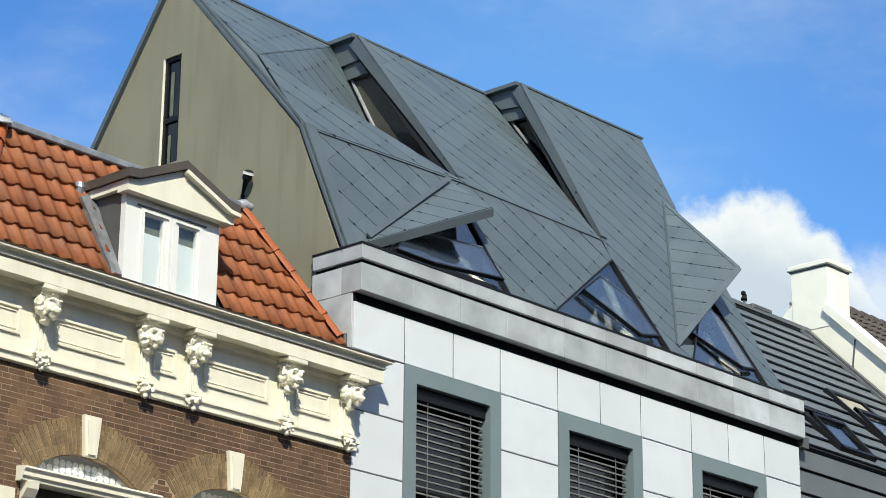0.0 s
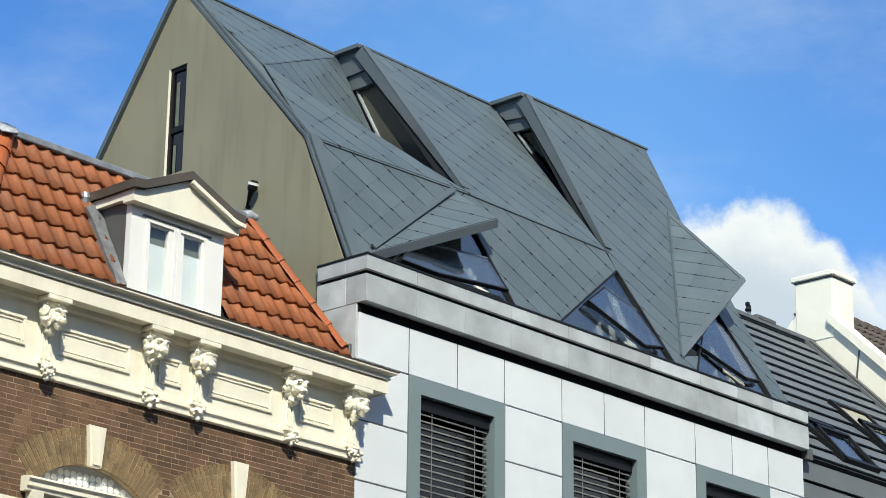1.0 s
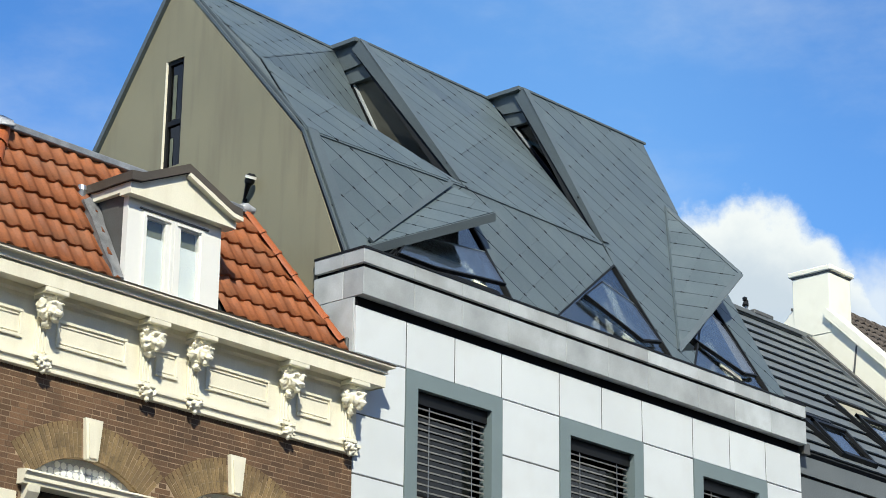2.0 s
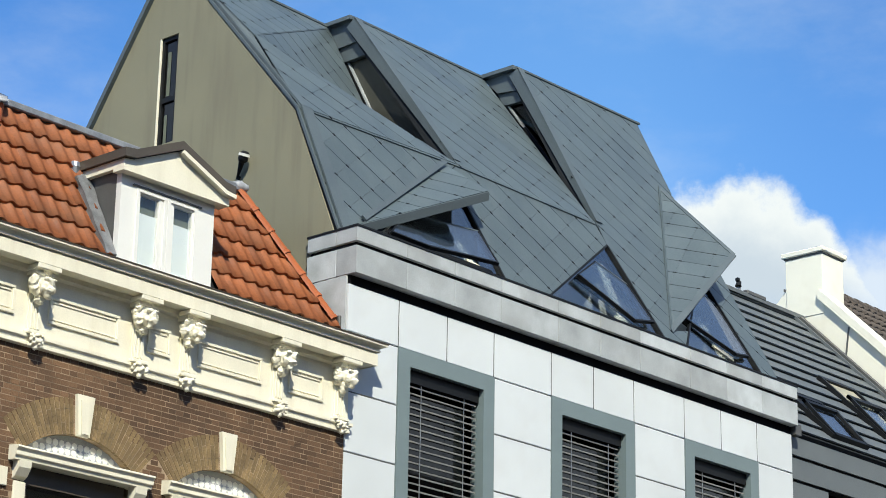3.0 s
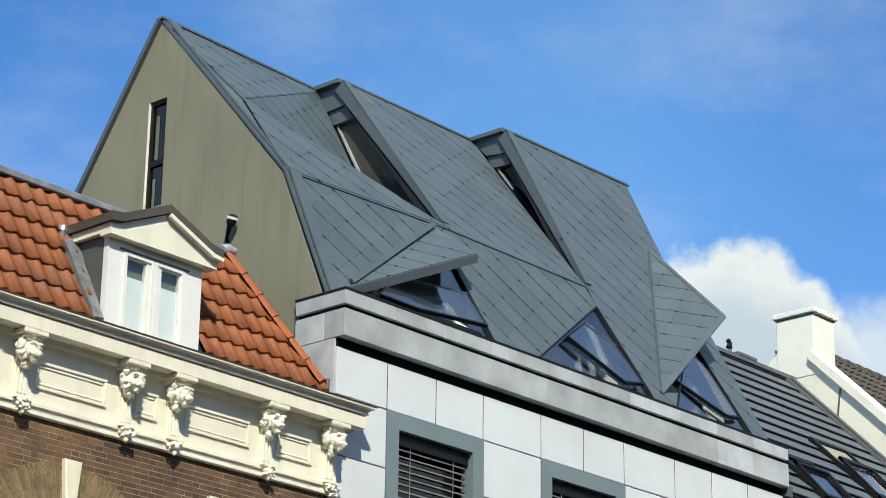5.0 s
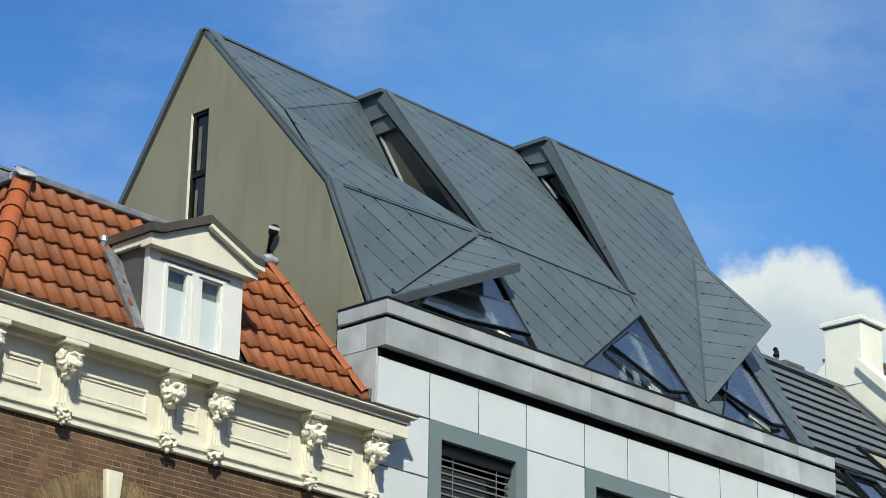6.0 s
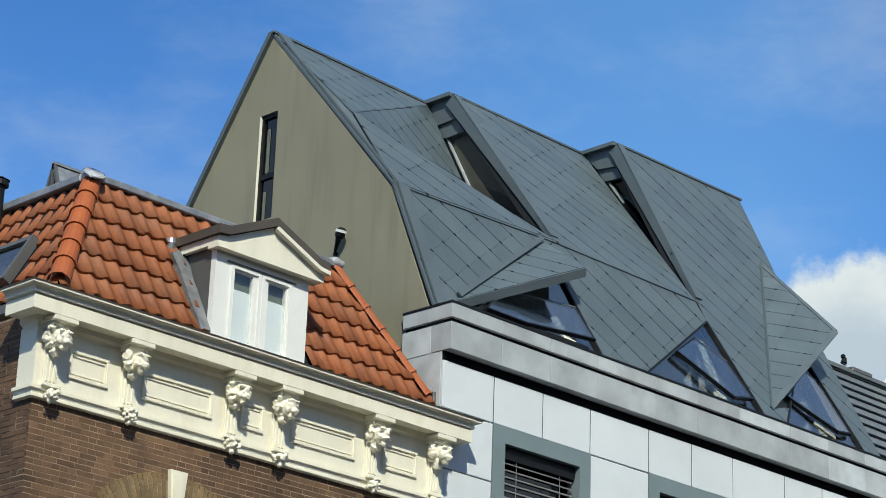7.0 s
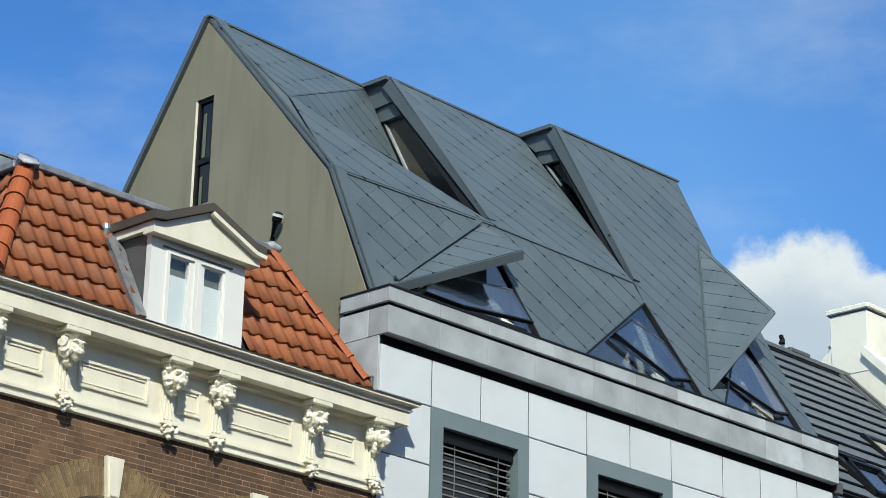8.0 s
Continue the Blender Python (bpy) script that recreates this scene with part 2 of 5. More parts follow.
def facet(parent, pts, thick=0.17, tiles=True, anchor=None, name="roof_facet", label=""):
    """A flat roof field: a slab with lozenge shingles of fibre cement laid on it."""
    pts = [Vector(p) for p in pts]
    n = (pts[1] - pts[0]).cross(pts[2] - pts[0]).normalized()
    if n.y > 0:
        n = -n
    u = (Vector((1, 0, 0)) - n * n.x).normalized()
    w = n.cross(u)
    if w.z < 0:
        w = -w
    bm = B()
    prism(bm, pts, -n * thick)
    slab = part(name, bm, UNDER, parent, label)
    if not tiles:
        return slab
    o = Vector(anchor) if anchor else pts[0]
    flat = [((p - o).dot(u), (p - o).dot(w)) for p in pts]
    if area2(flat) < 0:
        flat = flat[::-1]
    cx, cy = sum(p[0] for p in flat) / len(flat), sum(p[1] for p in flat) / len(flat)
    d1 = (math.cos(LEAN), -math.sin(LEAN))
    d2 = (math.cos(LEAN), math.sin(LEAN))
    g1, g2 = 0.0004, 0.006
    cell = [(d1[0] * a + d2[0] * b, d1[1] * a + d2[1] * b)
            for a, b in ((g1, g2), (SA - g1, g2), (SA - g1, SB - g2), (g1, SB - g2))]
    whole = plate_mesh("shingle", cell, 0.012, ZINC)
    base = Matrix((u, w, n)).transposed().to_4x4()
    hooks = B()
    for i in range(-24, 25):
        for j in range(-24, 25):
            ox, oy = i * d1[0] * SA + j * d2[0] * SB, i * d1[1] * SA + j * d2[1] * SB
            c = [(x + ox, y + oy) for x, y in cell]
            k = clip(flat, c)
            if len(k) < 3 or abs(area2(k)) < 0.0015:
                continue
            full = abs(abs(area2(k)) - abs(area2(c))) < 1e-5
            tilt = Matrix.Rotation(radians(rng.uniform(-0.35, 0.35)), 4, "X") @ Matrix.Rotation(radians(rng.uniform(-0.35, 0.35)), 4, "Y")
            at = o + u * ox + w * oy
            if full:
                piece("shingle", whole, slab, Matrix.Translation(at) @ base @ tilt)
            else:
                me = plate_mesh("shingle", [(x - ox, y - oy) for x, y in k], 0.012, ZINC)
                piece("shingle", me, slab, Matrix.Translation(at) @ base)
            if len(clip(flat, [(ox - 0.03, oy - 0.03), (ox + 0.03, oy - 0.03), (ox + 0.03, oy + 0.03), (ox - 0.03, oy + 0.03)])) == 4:
                t = B()
                box(t, -0.024, 0.024, -0.011, 0.011, 0.0, 0.017)
                merge(hooks, t, Matrix.Translation(at) @ base @ Matrix.Rotation(-LEAN, 4, "Z"))
    if hooks.verts:
        tagged(part("storm_hook", hooks, UNDER, slab, "small dark storm hooks"), kind="stuff")
    else:
        hooks.free()
    return slab


# ---- ground and far sky ----
bm = B()
prism(bm, [(-2500, -2500, -0.3), (2500, -2500, -0.3), (2500, 2500, -0.3), (-2500, 2500, -0.3)], (0, 0, 0.3))
tagged(part("ground", bm, PAVING, None), "grey paved street at the foot of the houses", "ground", kind="structure")


# unseen plain housefronts across the street, behind the camera, added to cut sky fill
bm = B()
box(bm, -70, 60, -34, -24, 0, 16.0)
tagged(part("wall_south", bm, BRICK, None), "unseen brown brick block added across the street to cut sky light", "wall", kind="structure")
# a second added block out of view, against low sky light from the west
bm = B()
box(bm, -56, -46, -20, 40, 0, 15.0)
tagged(part("wall_west", bm, BRICK, None), "unseen brown brick block added to the west to cut sky light", "wall", kind="structure")


def cloud_mat():
    m = bpy.data.materials.new("cloud")
    m.use_nodes = True
    n, l = m.node_tree.nodes, m.node_tree.links
    n.remove(n["Principled BSDF"])
    uv = n.new("ShaderNodeUVMap")
    sep = n.new("ShaderNodeSeparateXYZ")
    l.new(uv.outputs[0], sep.inputs[0])

    def calc(op, a, b=None):
        x = n.new("ShaderNodeMath")
        x.operation = op
        for k, v in enumerate((a, b)):
            if v is None:
                continue
            if isinstance(v, (int, float)):
                x.inputs[k].default_value = v
            else:
                l.new(v, x.inputs[k])
        return x.outputs[0]

    def puffs(sc, det, stretch=(1, 1, 1), rough=0.6):
        mp = n.new("ShaderNodeMapping")
        mp.inputs["Scale"].default_value = stretch
        l.new(uv.outputs[0], mp.inputs[0])
        t = n.new("ShaderNodeTexNoise")
        t.inputs["Scale"].default_value, t.inputs["Detail"].default_value = sc, det
        t.inputs["Roughness"].default_value = rough
        l.new(mp.outputs[0], t.inputs["Vector"])
        return t.outputs["Fac"]

    def ramp(v, lo, hi, a=0.0, b=1.0):
        r = n.new("ShaderNodeMapRange")
        r.interpolation_type = "SMOOTHSTEP"
        r.inputs["From Min"].default_value, r.inputs["From Max"].default_value = lo, hi
        r.inputs["To Min"].default_value, r.inputs["To Max"].default_value = a, b
        l.new(v, r.inputs["Value"])
        return r.outputs["Result"]

    az, el = sep.outputs["X"], sep.outputs["Y"]
    # cumulus: a bank whose top lies near 19 degrees, thinning towards its sides and base
    lump = calc("MULTIPLY", calc("SUBTRACT", puffs(0.75, 8, rough=0.6), 0.5), 1.9)
    top = calc("SUBTRACT", 20.25, el)
    side = calc("POWER", calc("DIVIDE", calc("ABSOLUTE", calc("SUBTRACT", az, 55.75)), 2.0), 2)
    dens = calc("SUBTRACT", calc("ADD", calc("MULTIPLY", top, 0.9), lump), calc("MULTIPLY", side, 0.85))
    cum = calc("MULTIPLY", ramp(dens, -0.15, 0.55), ramp(el, 14.5, 18.3, 0.35, 1.0))
    second = calc("MULTIPLY", ramp(calc("ADD", calc("SUBTRACT", 18.9, el), lump), 0.0, 1.5), ramp(az, 56.0, 58.3))
    cum = calc("MAXIMUM", cum, calc("MULTIPLY", second, 0.75))
    # thin high veils
    veil = calc("MULTIPLY", ramp(puffs(0.16, 8, (0.8, 1.6, 1), 0.6), 0.42, 0.85), 0.24)
    # unseen clouds added over the rest of the sky to whiten window reflections
    apart = ramp(calc("ABSOLUTE", calc("SUBTRACT", az, 50.0)), 16.0, 30.0)
    field = calc("MULTIPLY", ramp(puffs(0.055, 8, (1, 1.5, 1), 0.58), 0.50, 0.66), apart)
    milk = calc("MULTIPLY", ramp(puffs(0.03, 6), 0.30, 0.65), calc("MULTIPLY", apart, 0.22))
    cum = calc("MAXIMUM", calc("MAXIMUM", cum, milk), calc("MULTIPLY", field, 0.45))
    haze = calc("ADD", ramp(el, 18.0, 27.0, 0.14, 0.03), calc("MULTIPLY", ramp(az, 36.0, 51.0, 0.0, 0.30), ramp(az, 52.0, 60.0, 1.0, 0.25)))
    cover = calc("MINIMUM", calc("ADD", cum, veil), 1.0)
    shade = n.new("ShaderNodeMix")
    shade.data_type = "RGBA"
    l.new(ramp(dens, 0.2, 2.2), shade.inputs["Factor"])
    shade.inputs["A"].default_value = (0.90, 0.93, 0.97, 1)
    shade.inputs["B"].default_value = (0.60, 0.68, 0.80, 1)
    em = n.new("ShaderNodeEmission")
    em.inputs["Strength"].default_value = 0.87
    l.new(shade.outputs["Result"], em.inputs["Color"])
    tr = n.new("ShaderNodeBsdfTransparent")
    blue = n.new("ShaderNodeEmission")
    blue.inputs["Color"].default_value = (0.235, 0.50, 0.93, 1)
    low_haze = n.new("ShaderNodeMixShader")
    l.new(haze, low_haze.inputs[0])
    l.new(tr.outputs[0], low_haze.inputs[1])
    l.new(blue.outputs[0], low_haze.inputs[2])
    mx = n.new("ShaderNodeMixShader")
    l.new(cover, mx.inputs[0])
    l.new(low_haze.outputs[0], mx.inputs[1])
    l.new(em.outputs[0], mx.inputs[2])
    l.new(mx.outputs[0], n["Material Output"].inputs["Surface"])
    return m


me = bpy.data.meshes.new("backdrop")
verts, faces, uvs = [], [], []
AZ, EL = range(-130, 231, 5), range(2, 90, 4)
for e in EL:
    for a in AZ:
        r, ar, er = 2200.0, radians(a), radians(e)
        verts.append((-18.6 + r * math.sin(ar) * math.cos(er), -18.2 + r * math.cos(ar) * math.cos(er), 1.6 + r * math.sin(er)))
        uvs.append((a, e))
W = len(AZ)
for j in range(len(EL) - 1):
    for i in range(W - 1):
        faces.append((j * W + i, j * W + i + 1, (j + 1) * W + i + 1, (j + 1) * W + i))
me.from_pydata(verts, [], faces)
layer = me.uv_layers.new(name="UVMap")
for lp in me.loops:
    layer.data[lp.index].uv = uvs[lp.vertex_index]
me.materials.append(cloud_mat())
back = new("backdrop", me)
back.visible_shadow = False
tagged(back, "white cumulus and thin veils in a blue sky", "sky", kind="structure")

# ======== the stone house with the folded roof ========
house = thing("stone_house", (4.67, 3.5, 0), "pale stone-clad townhouse under a folded grey shingle roof", "house")
WIDE = 9.35
JX = [0.0, 0.885, 1.76, 2.645, 3.785, 4.665, 5.54, 6.685, 7.56, 8.445, WIDE]
WINDOWS = [(0.885, 2.645), (3.785, 5.54), (6.685, 8.445)]
WTOP, WBOT = 9.22, 6.34

# core wall behind the cladding, with the window openings through it
bm = B()
xs = [0.03] + [v for w in WINDOWS for v in w] + [WIDE - 0.02]
for k in range(0, len(xs), 2):
    box(bm, xs[k], xs[k + 1], 0.04, 0.34, WBOT, WTOP)
box(bm, 0.03, WIDE - 0.02, 0.04, 0.34, WTOP, 10.30)
box(bm, 0.03, WIDE - 0.02, 0.04, 0.34, 0, WBOT)
part("wall", bm, UNDER, house, "masonry core behind the stone cladding")
for nm, lim in (("side_wall", (0.06, 0.30, 0.75, 7.3)), ("side_wall", (WIDE - 0.3, WIDE - 0.03, 0.36, 7.3)), ("rear_wall", (0.32, WIDE - 0.32, 7.0, 7.3))):
    bm = B()
    box(bm, *lim, 0, 10.0)
    part(nm, bm, STUCCO, house, "olive rendered wall")
bm = B()
box(bm, 0.31, WIDE - 0.32, 0.36, 6.98, 10.0, 10.2)
part("attic_floor", bm, PLASTER, house)
# partition added to lighten the roof windows; its grey-blue mimics reflected sky
bm = B()
box(bm, 0.35, WIDE - 0.35, 1.18, 1.24, 10.2, 11.95)
part("attic_partition", bm, PLASTER, house, "added pale partition that lightens the lower roof windows")
# added wall behind the blinds, painted dark as the dim room
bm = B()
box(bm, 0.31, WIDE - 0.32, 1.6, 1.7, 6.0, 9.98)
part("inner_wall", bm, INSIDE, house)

# parapet: band, recessed joint, coping
bm = B()
box(bm, 0.05, WIDE - 0.04, -0.07, 0.2, 10.255, 10.315)
box(bm, 0.05, 0.2, 0.21, 0.70, 10.255, 10.315)
part("parapet_joint", bm, BLACK, house, "black shadow joint under the coping")
bm = B()
box(bm, -0.008, WIDE + 0.008, -0.127, 0.24, 10.490, 10.516)
box(bm, -0.008, 0.2, 0.241, 0.715, 10.490, 10.516)
part("coping_flashing", bm, FRAMEDARK, house, "thin dark metal flashing on the coping")
bm = B()
box(bm, 0.035, WIDE - 0.02, 0.015, 0.038, 9.80, 9.95)
part("shadow_gap", bm, BLACK, house, "black recessed joint below the parapet")

# flat roof behind the ridge and the rear slope close the attic
A, K, EV = (0.08, 3.53, 15.12), (0.08, 1.05, 12.31), (0.08, 0.20, 10.40)
FD = (0.2, 2.05, 13.6)
V1, P1, C1 = (3.05, 3.56, 15.09), (3.05, 3.04, 15.09), (3.05, 1.05, 12.40)
G1 = (3.10, 2.87, 13.77)
V2, P2, C2 = (6.15, 3.29, 15.23), (6.15, 2.61, 15.22), (6.15, 1.07, 12.36)
C2B = (6.02, 1.045, 12.38)
RR = (9.30, 2.74, 15.33)


def on_plane(x, z, p, q, r):
    """The point with this x and z in the plane of p, q, r."""
    p, q, r = Vector(p), Vector(q), Vector(r)
    n = (q - p).cross(r - p)
    return (x, p.y - (n.x * (x - p.x) + n.z * (z - p.z)) / n.y, z)


LOW, LOWB = (K, EV, C1), (C1, C2B, (3.05, 0.20, 10.40))
low = lambda x, z: on_plane(x, z, *LOW)
lowb = lambda x, z: on_plane(x, z, *LOWB)
S3 = (P2, RR, C2)
s3 = lambda x, z: on_plane(x, z, *S3)

roof = thing("folded_roof", (4.67, 3.5, 10.4), "faceted roof of blue-grey lozenge shingles with folded window visors", "roof")
adopt(roof, house, Matrix.Translation((4.67, 3.5, 10.4)))
del roof["category"]
facet(roof, [A, V1, FD], anchor=(1.05, 3.12, 14.69), thick=0.12)
facet(roof, [FD, V1, G1], anchor=FD, thick=0.10)
facet(roof, [FD, C1, K], anchor=(1.2, 1.3, 12.7), thick=0.10)
facet(roof, [FD, G1, C1], anchor=(1.2, 1.6, 13.0), thick=0.10)
facet(roof, [P1, V2, C2B], anchor=(3.80, 2.32, 14.14), thick=0.17)
facet(roof, [P1, C2B, C1], anchor=(3.80, 2.32, 14.14), thick=0.17)
LB = 10.40
# lower field, left of the first lower window and between the two lower windows
facet(roof, [K, C1, low(2.86, 12.27), low(0.45, LB), EV], anchor=low(0.94, 11.83), thick=0.12)
facet(roof, [lowb(2.88, 12.27), C1, C2B, lowb(6.13, 12.07), lowb(3.72, LB), lowb(3.24, LB)], anchor=lowb(4.37, 11.96), thick=0.12)
# third field, from the ridge to the eave
FT, FB = s3(8.84, 13.94), s3(6.73, 10.81)
TOPR = s3(9.15, 13.66)
LB3 = s3(6.45, LB)
facet(roof, [P2, RR, FT, C2], anchor=s3(8.13, 14.61), thick=0.17)
facet(roof, [RR, TOPR, FT], anchor=s3(8.13, 14.61), thick=0.15)
facet(roof, [C2, FT, FB, LB3, s3(6.13, 12.07)], anchor=s3(8.13, 14.61), thick=0.15)
facet(roof, [FB, s3(7.27, 10.95), s3(6.80, LB), LB3], anchor=s3(8.13, 14.61), thick=0.12)
# right-hand strip beside the third lower window
facet(roof, [FT, TOPR, s3(9.36, 12.6), s3(8.60, 12.2)], anchor=s3(8.13, 14.61), thick=0.12)
facet(roof, [s3(8.60, 12.2), s3(9.36, 12.6), s3(9.36, LB), s3(8.95, LB)], anchor=s3(8.13, 14.61), thick=0.12)


def trim(name, path, wide, deep, up, parent, label="", material=None):
    b = B()
    for p, q in zip(path, path[1:]):
        beam(b, p, q, wide, deep, up)
    return part(name, b, material or ZINCTRIM, parent, label)


# visors: folded-out flaps over the first and third lower windows
T1 = (2.94, 0.40, 11.83)
F1L, F1R = low(0.50, 10.70), (2.84, 1.05, 12.31)
up1 = Vector((0, -0.35, 0.3))
v1 = facet(roof, [F1R, T1, F1L], anchor=(1.76, 0.59, 11.51), thick=0.09, name="visor", label="folded-out shingle visor over a roof window")
nv = (Vector(T1) - Vector(F1R)).cross(Vector(F1L) - Vector(F1R)).normalized()
nv = nv if nv.z > 0 else -nv
trim("visor_edge", [Vector(F1L) + Vector((0, -0.014, -0.028)), Vector(T1) + Vector((0, -0.014, -0.035))], 0.03, 0.115, (0, -0.30, 1), roof, "grey metal edge of the visor")
trim("visor_edge", [Vector(T1) + Vector((0, 0, -0.02)), Vector(F1R) + Vector((0, -0.02, -0.01))], 0.03, 0.05, (0, 0, 1), roof)
lift = Vector((-0.045, -0.03, 0.075))
trim("fold_cap", [Vector(low(0.60, 10.75)) + lift, Vector((2.80, 1.02, 12.29)) + lift], 0.075, 0.03, (0, -1, 0.5), roof, "grey metal fold strip")
T3 = (8.69, 0.50, 12.50)
v3 = facet(roof, [FT, T3, FB], anchor=(8.16, 0.99, 12.53), thick=0.09, name="visor", label="folded-out shingle visor over a roof window")
trim("visor_edge", [FT, T3], 0.03, 0.06, (1, -0.6, 0.3), roof, "grey metal edge of the visor")
trim("visor_edge", [T3, FB], 0.03, 0.09, (1, -0.6, 0.0), roof, "grey metal edge of the visor")
trim("fold_cap", [Vector(FT) + Vector((0, -0.02, 0.01)), Vector(FB) + Vector((0, -0.02, 0.01))], 0.04, 0.016, (0.25, -1, 0.35), roof, "grey metal fold strip", ZINC)
# crease strips, ridge caps and verge trims
trim("crease_strip", [Vector(p) + Vector((0, -0.018, 0.008)) for p in (K, C1, C2B)], 0.055, 0.012, (0, -1, 0.6), roof, "thin metal strip along the crease", ZINC)
trim("crease_strip", [FD, V1], 0.03, 0.03, (0, -1, 1), roof)
trim("crease_strip", [FD, G1], 0.035, 0.03, (0, -1, 1), roof)
for p, q in (((0.02, 3.55, 15.15), (3.05, 3.58, 15.11)), ((3.03, 3.07, 15.11), (6.17, 3.31, 15.25)), ((6.13, 2.64, 15.24), (9.36, 2.77, 15.35))):
    trim("ridge_cap", [p, q], 0.12, 0.03, (0, 0, 1), roof, "dark metal ridge cap")
trim("ridge_cap", [(3.04, 3.60, 15.12), (3.04, 3.06, 15.12)], 0.12, 0.06, (0, 0, 1), roof)
trim("ridge_cap", [(6.14, 3.33, 15.25), (6.14, 2.63, 15.25)], 0.12, 0.06, (0, 0, 1), roof)
bm = B()
for p, q in ((A, K), (K, EV)):
    p, q = Vector(p), Vector(q)
    o = Vector((0, -0.7, 0.5)).normalized() * 0.02
    w = Vector((0, 0.75, -0.1)).normalized() * 0.17
    prism(bm, [p + o, q + o, q + w * 0.05, p + w * 0.05 + Vector((0, 0, -0.02))], (-0.03, 0, 0))
part("verge_trim", bm, ZINCTRIM, roof, "dark zinc verge edge along the gable")
bm = B()
for k in ((A, K), (K, EV)):
    beam(bm, Vector(k[0]) + Vector((0.11, -0.03, 0.03)), Vector(k[1]) + Vector((0.11, -0.03, 0.03)), 0.19, 0.03, (0, -0.7, 0.7))
part("verge_cap", bm, ZINCTRIM, roof, "flat zinc verge cap")
bm = B()
prism(bm, [A, FD, K], (0, 0.03, -0.02))
part("verge_infill", bm, ZINCTRIM, roof, "zinc infill between verge and shingles")
trim("verge_trim", [(0.03, 3.55, 15.13), (0.03, 7.28, 9.78)], 0.07, 0.07, (0, 1, 0.7), roof, "dark zinc verge along the rear slope")

# end faces of the raised fields, fascias and the slanted upper windows
def upper_window(x, box_l, box_r, cill, toe, back_top, front_top, blind):
    win = adopt(thing("roof_window", (x, 2.5, 13.5), "", ""), roof, Matrix.Translation((x, 2.5, 13.5)))
    tagged(win, "tall slanted triangular window between two roof folds")
    b = B()
    prism(b, [(x + 0.02, *back_top), (x + 0.02, *front_top), (x + 0.02, front_top[0] - 0.09, front_top[1] - 0.33), (x + 0.02, box_l[0] + 0.15, box_l[1] + 0.22)], (0.14, 0, 0))
    part("fascia", b, ZINCTRIM, win, "grey metal fascia")
    b = B()
    prism(b, [(x + 0.06, box_l[0] + 0.07, box_l[1] + 0.02), (x + 0.06, box_l[0] + 0.20, box_l[1] + 0.26), (x + 0.06, box_r[0] + 0.12, box_r[1] + 0.24), (x + 0.06, *box_r), (x + 0.06, *box_l)], (0.2, 0, 0))
    part("blind_box", b, ZINCTRIM, win, "grey blind box under the fascia")
    # the first window's pane is opaque, its view put into the colour
    b = B()
    prism(b, [(x + 0.14, *box_l), (x + 0.14, *box_r), (x + 0.14, *toe), (x + 0.14, *cill)], (0.02, 0, 0))
    part("pane", b, OLIVEPANE if blind else DARKGLASS, win, "opaque olive pane" if blind else "dark glass").visible_shadow = False
    b = B()
    beam(b, (x + 0.12, *box_l), (x + 0.12, *cill), 0.025, 0.05, (1, 0, 0))
    part("jamb", b, GREYSTONE, win, "pale window jamb")
    b = B()
    beam(b, (x + 0.12, box_l[0] + 0.04, box_l[1] - 0.02), (x + 0.12, cill[0] + 0.04, cill[1]), 0.03, 0.06, (1, 0, 0))
    beam(b, (x + 0.13, *cill), (x + 0.13, *toe), 0.05, 0.05, (1, 0, 0))
    part("window_frame", b, FRAMEDARK, win, "dark metal frame")
    return win


upper_window(3.05, (3.23, 14.51), (2.81, 14.52), (2.74, 13.62), (1.15, 12.46), (3.56, 15.08), (3.05, 15.08), True)
upper_window(6.15, (2.86, 14.72), (2.47, 14.71), (2.55, 14.30), (1.15, 12.40), (3.28, 15.22), (2.61, 15.21), False)
for P, C in ((P1, C1), (P2, C2)):
    bm = B()
    p, c = Vector(P), Vector(C)
    d = (c - p).normalized()
    n = Vector((0, d.z, -d.y))
    if n.y > 0:
        n = -n
    prism(bm, [p + n * 0.03, c + n * 0.015, c - n * 0.02, p - n * 0.16], (-0.02, 0, 0))
    part("fold_edge", bm, ZINCTRIM, roof, "grey metal edge of the raised folds")
for P, C in ((P1, C1), (P2, C2)):
    bm = B()
    beam(bm, Vector(P) + Vector((0.05, -0.025, 0.02)), Vector(C).lerp(Vector(P), 0.03) + Vector((0.05, -0.025, 0.02)), 0.14, 0.02, (0, -0.8, 0.6))
    part("fold_cap", bm, ZINCTRIM, roof, "flat metal strip along the raised folds")

# rear slope, flat top and right gable close the roof
bm = B()
prism(bm, [(0.1, 3.6, 15.0), (9.3, 3.6, 15.0), (9.3, 7.3, 9.8), (0.1, 7.3, 9.8)], (0, 0.14, 0.1))
prism(bm, [(3.2, 3.1, 15.0), (6.2, 3.32, 15.1), (6.2, 3.75, 15.1), (3.2, 3.75, 15.0)], (0, 0, 0.05))
prism(bm, [(6.3, 2.7, 15.13), (9.3, 2.8, 15.22), (9.3, 3.75, 15.2), (6.3, 3.75, 15.12)], (0, 0, 0.05))
part("rear_slope", bm, ZINCTRIM, roof, "plain grey rear roof slope")
bm = B()
prism(bm, [(9.26, 2.80, 15.2), (9.26, 1.95, 13.6), (9.26, 0.30, 10.4), (9.26, 7.2, 9.9), (9.26, 3.7, 15.0)], (-0.1, 0, 0))
part("side_gable", bm, ZINCTRIM, roof, "grey metal gable")

# the olive gable with its slit window
gable = adopt(thing("gable_wall", (0.1, 3.5, 10), "", ""), house, Matrix.Translation((0.1, 3.5, 10)))
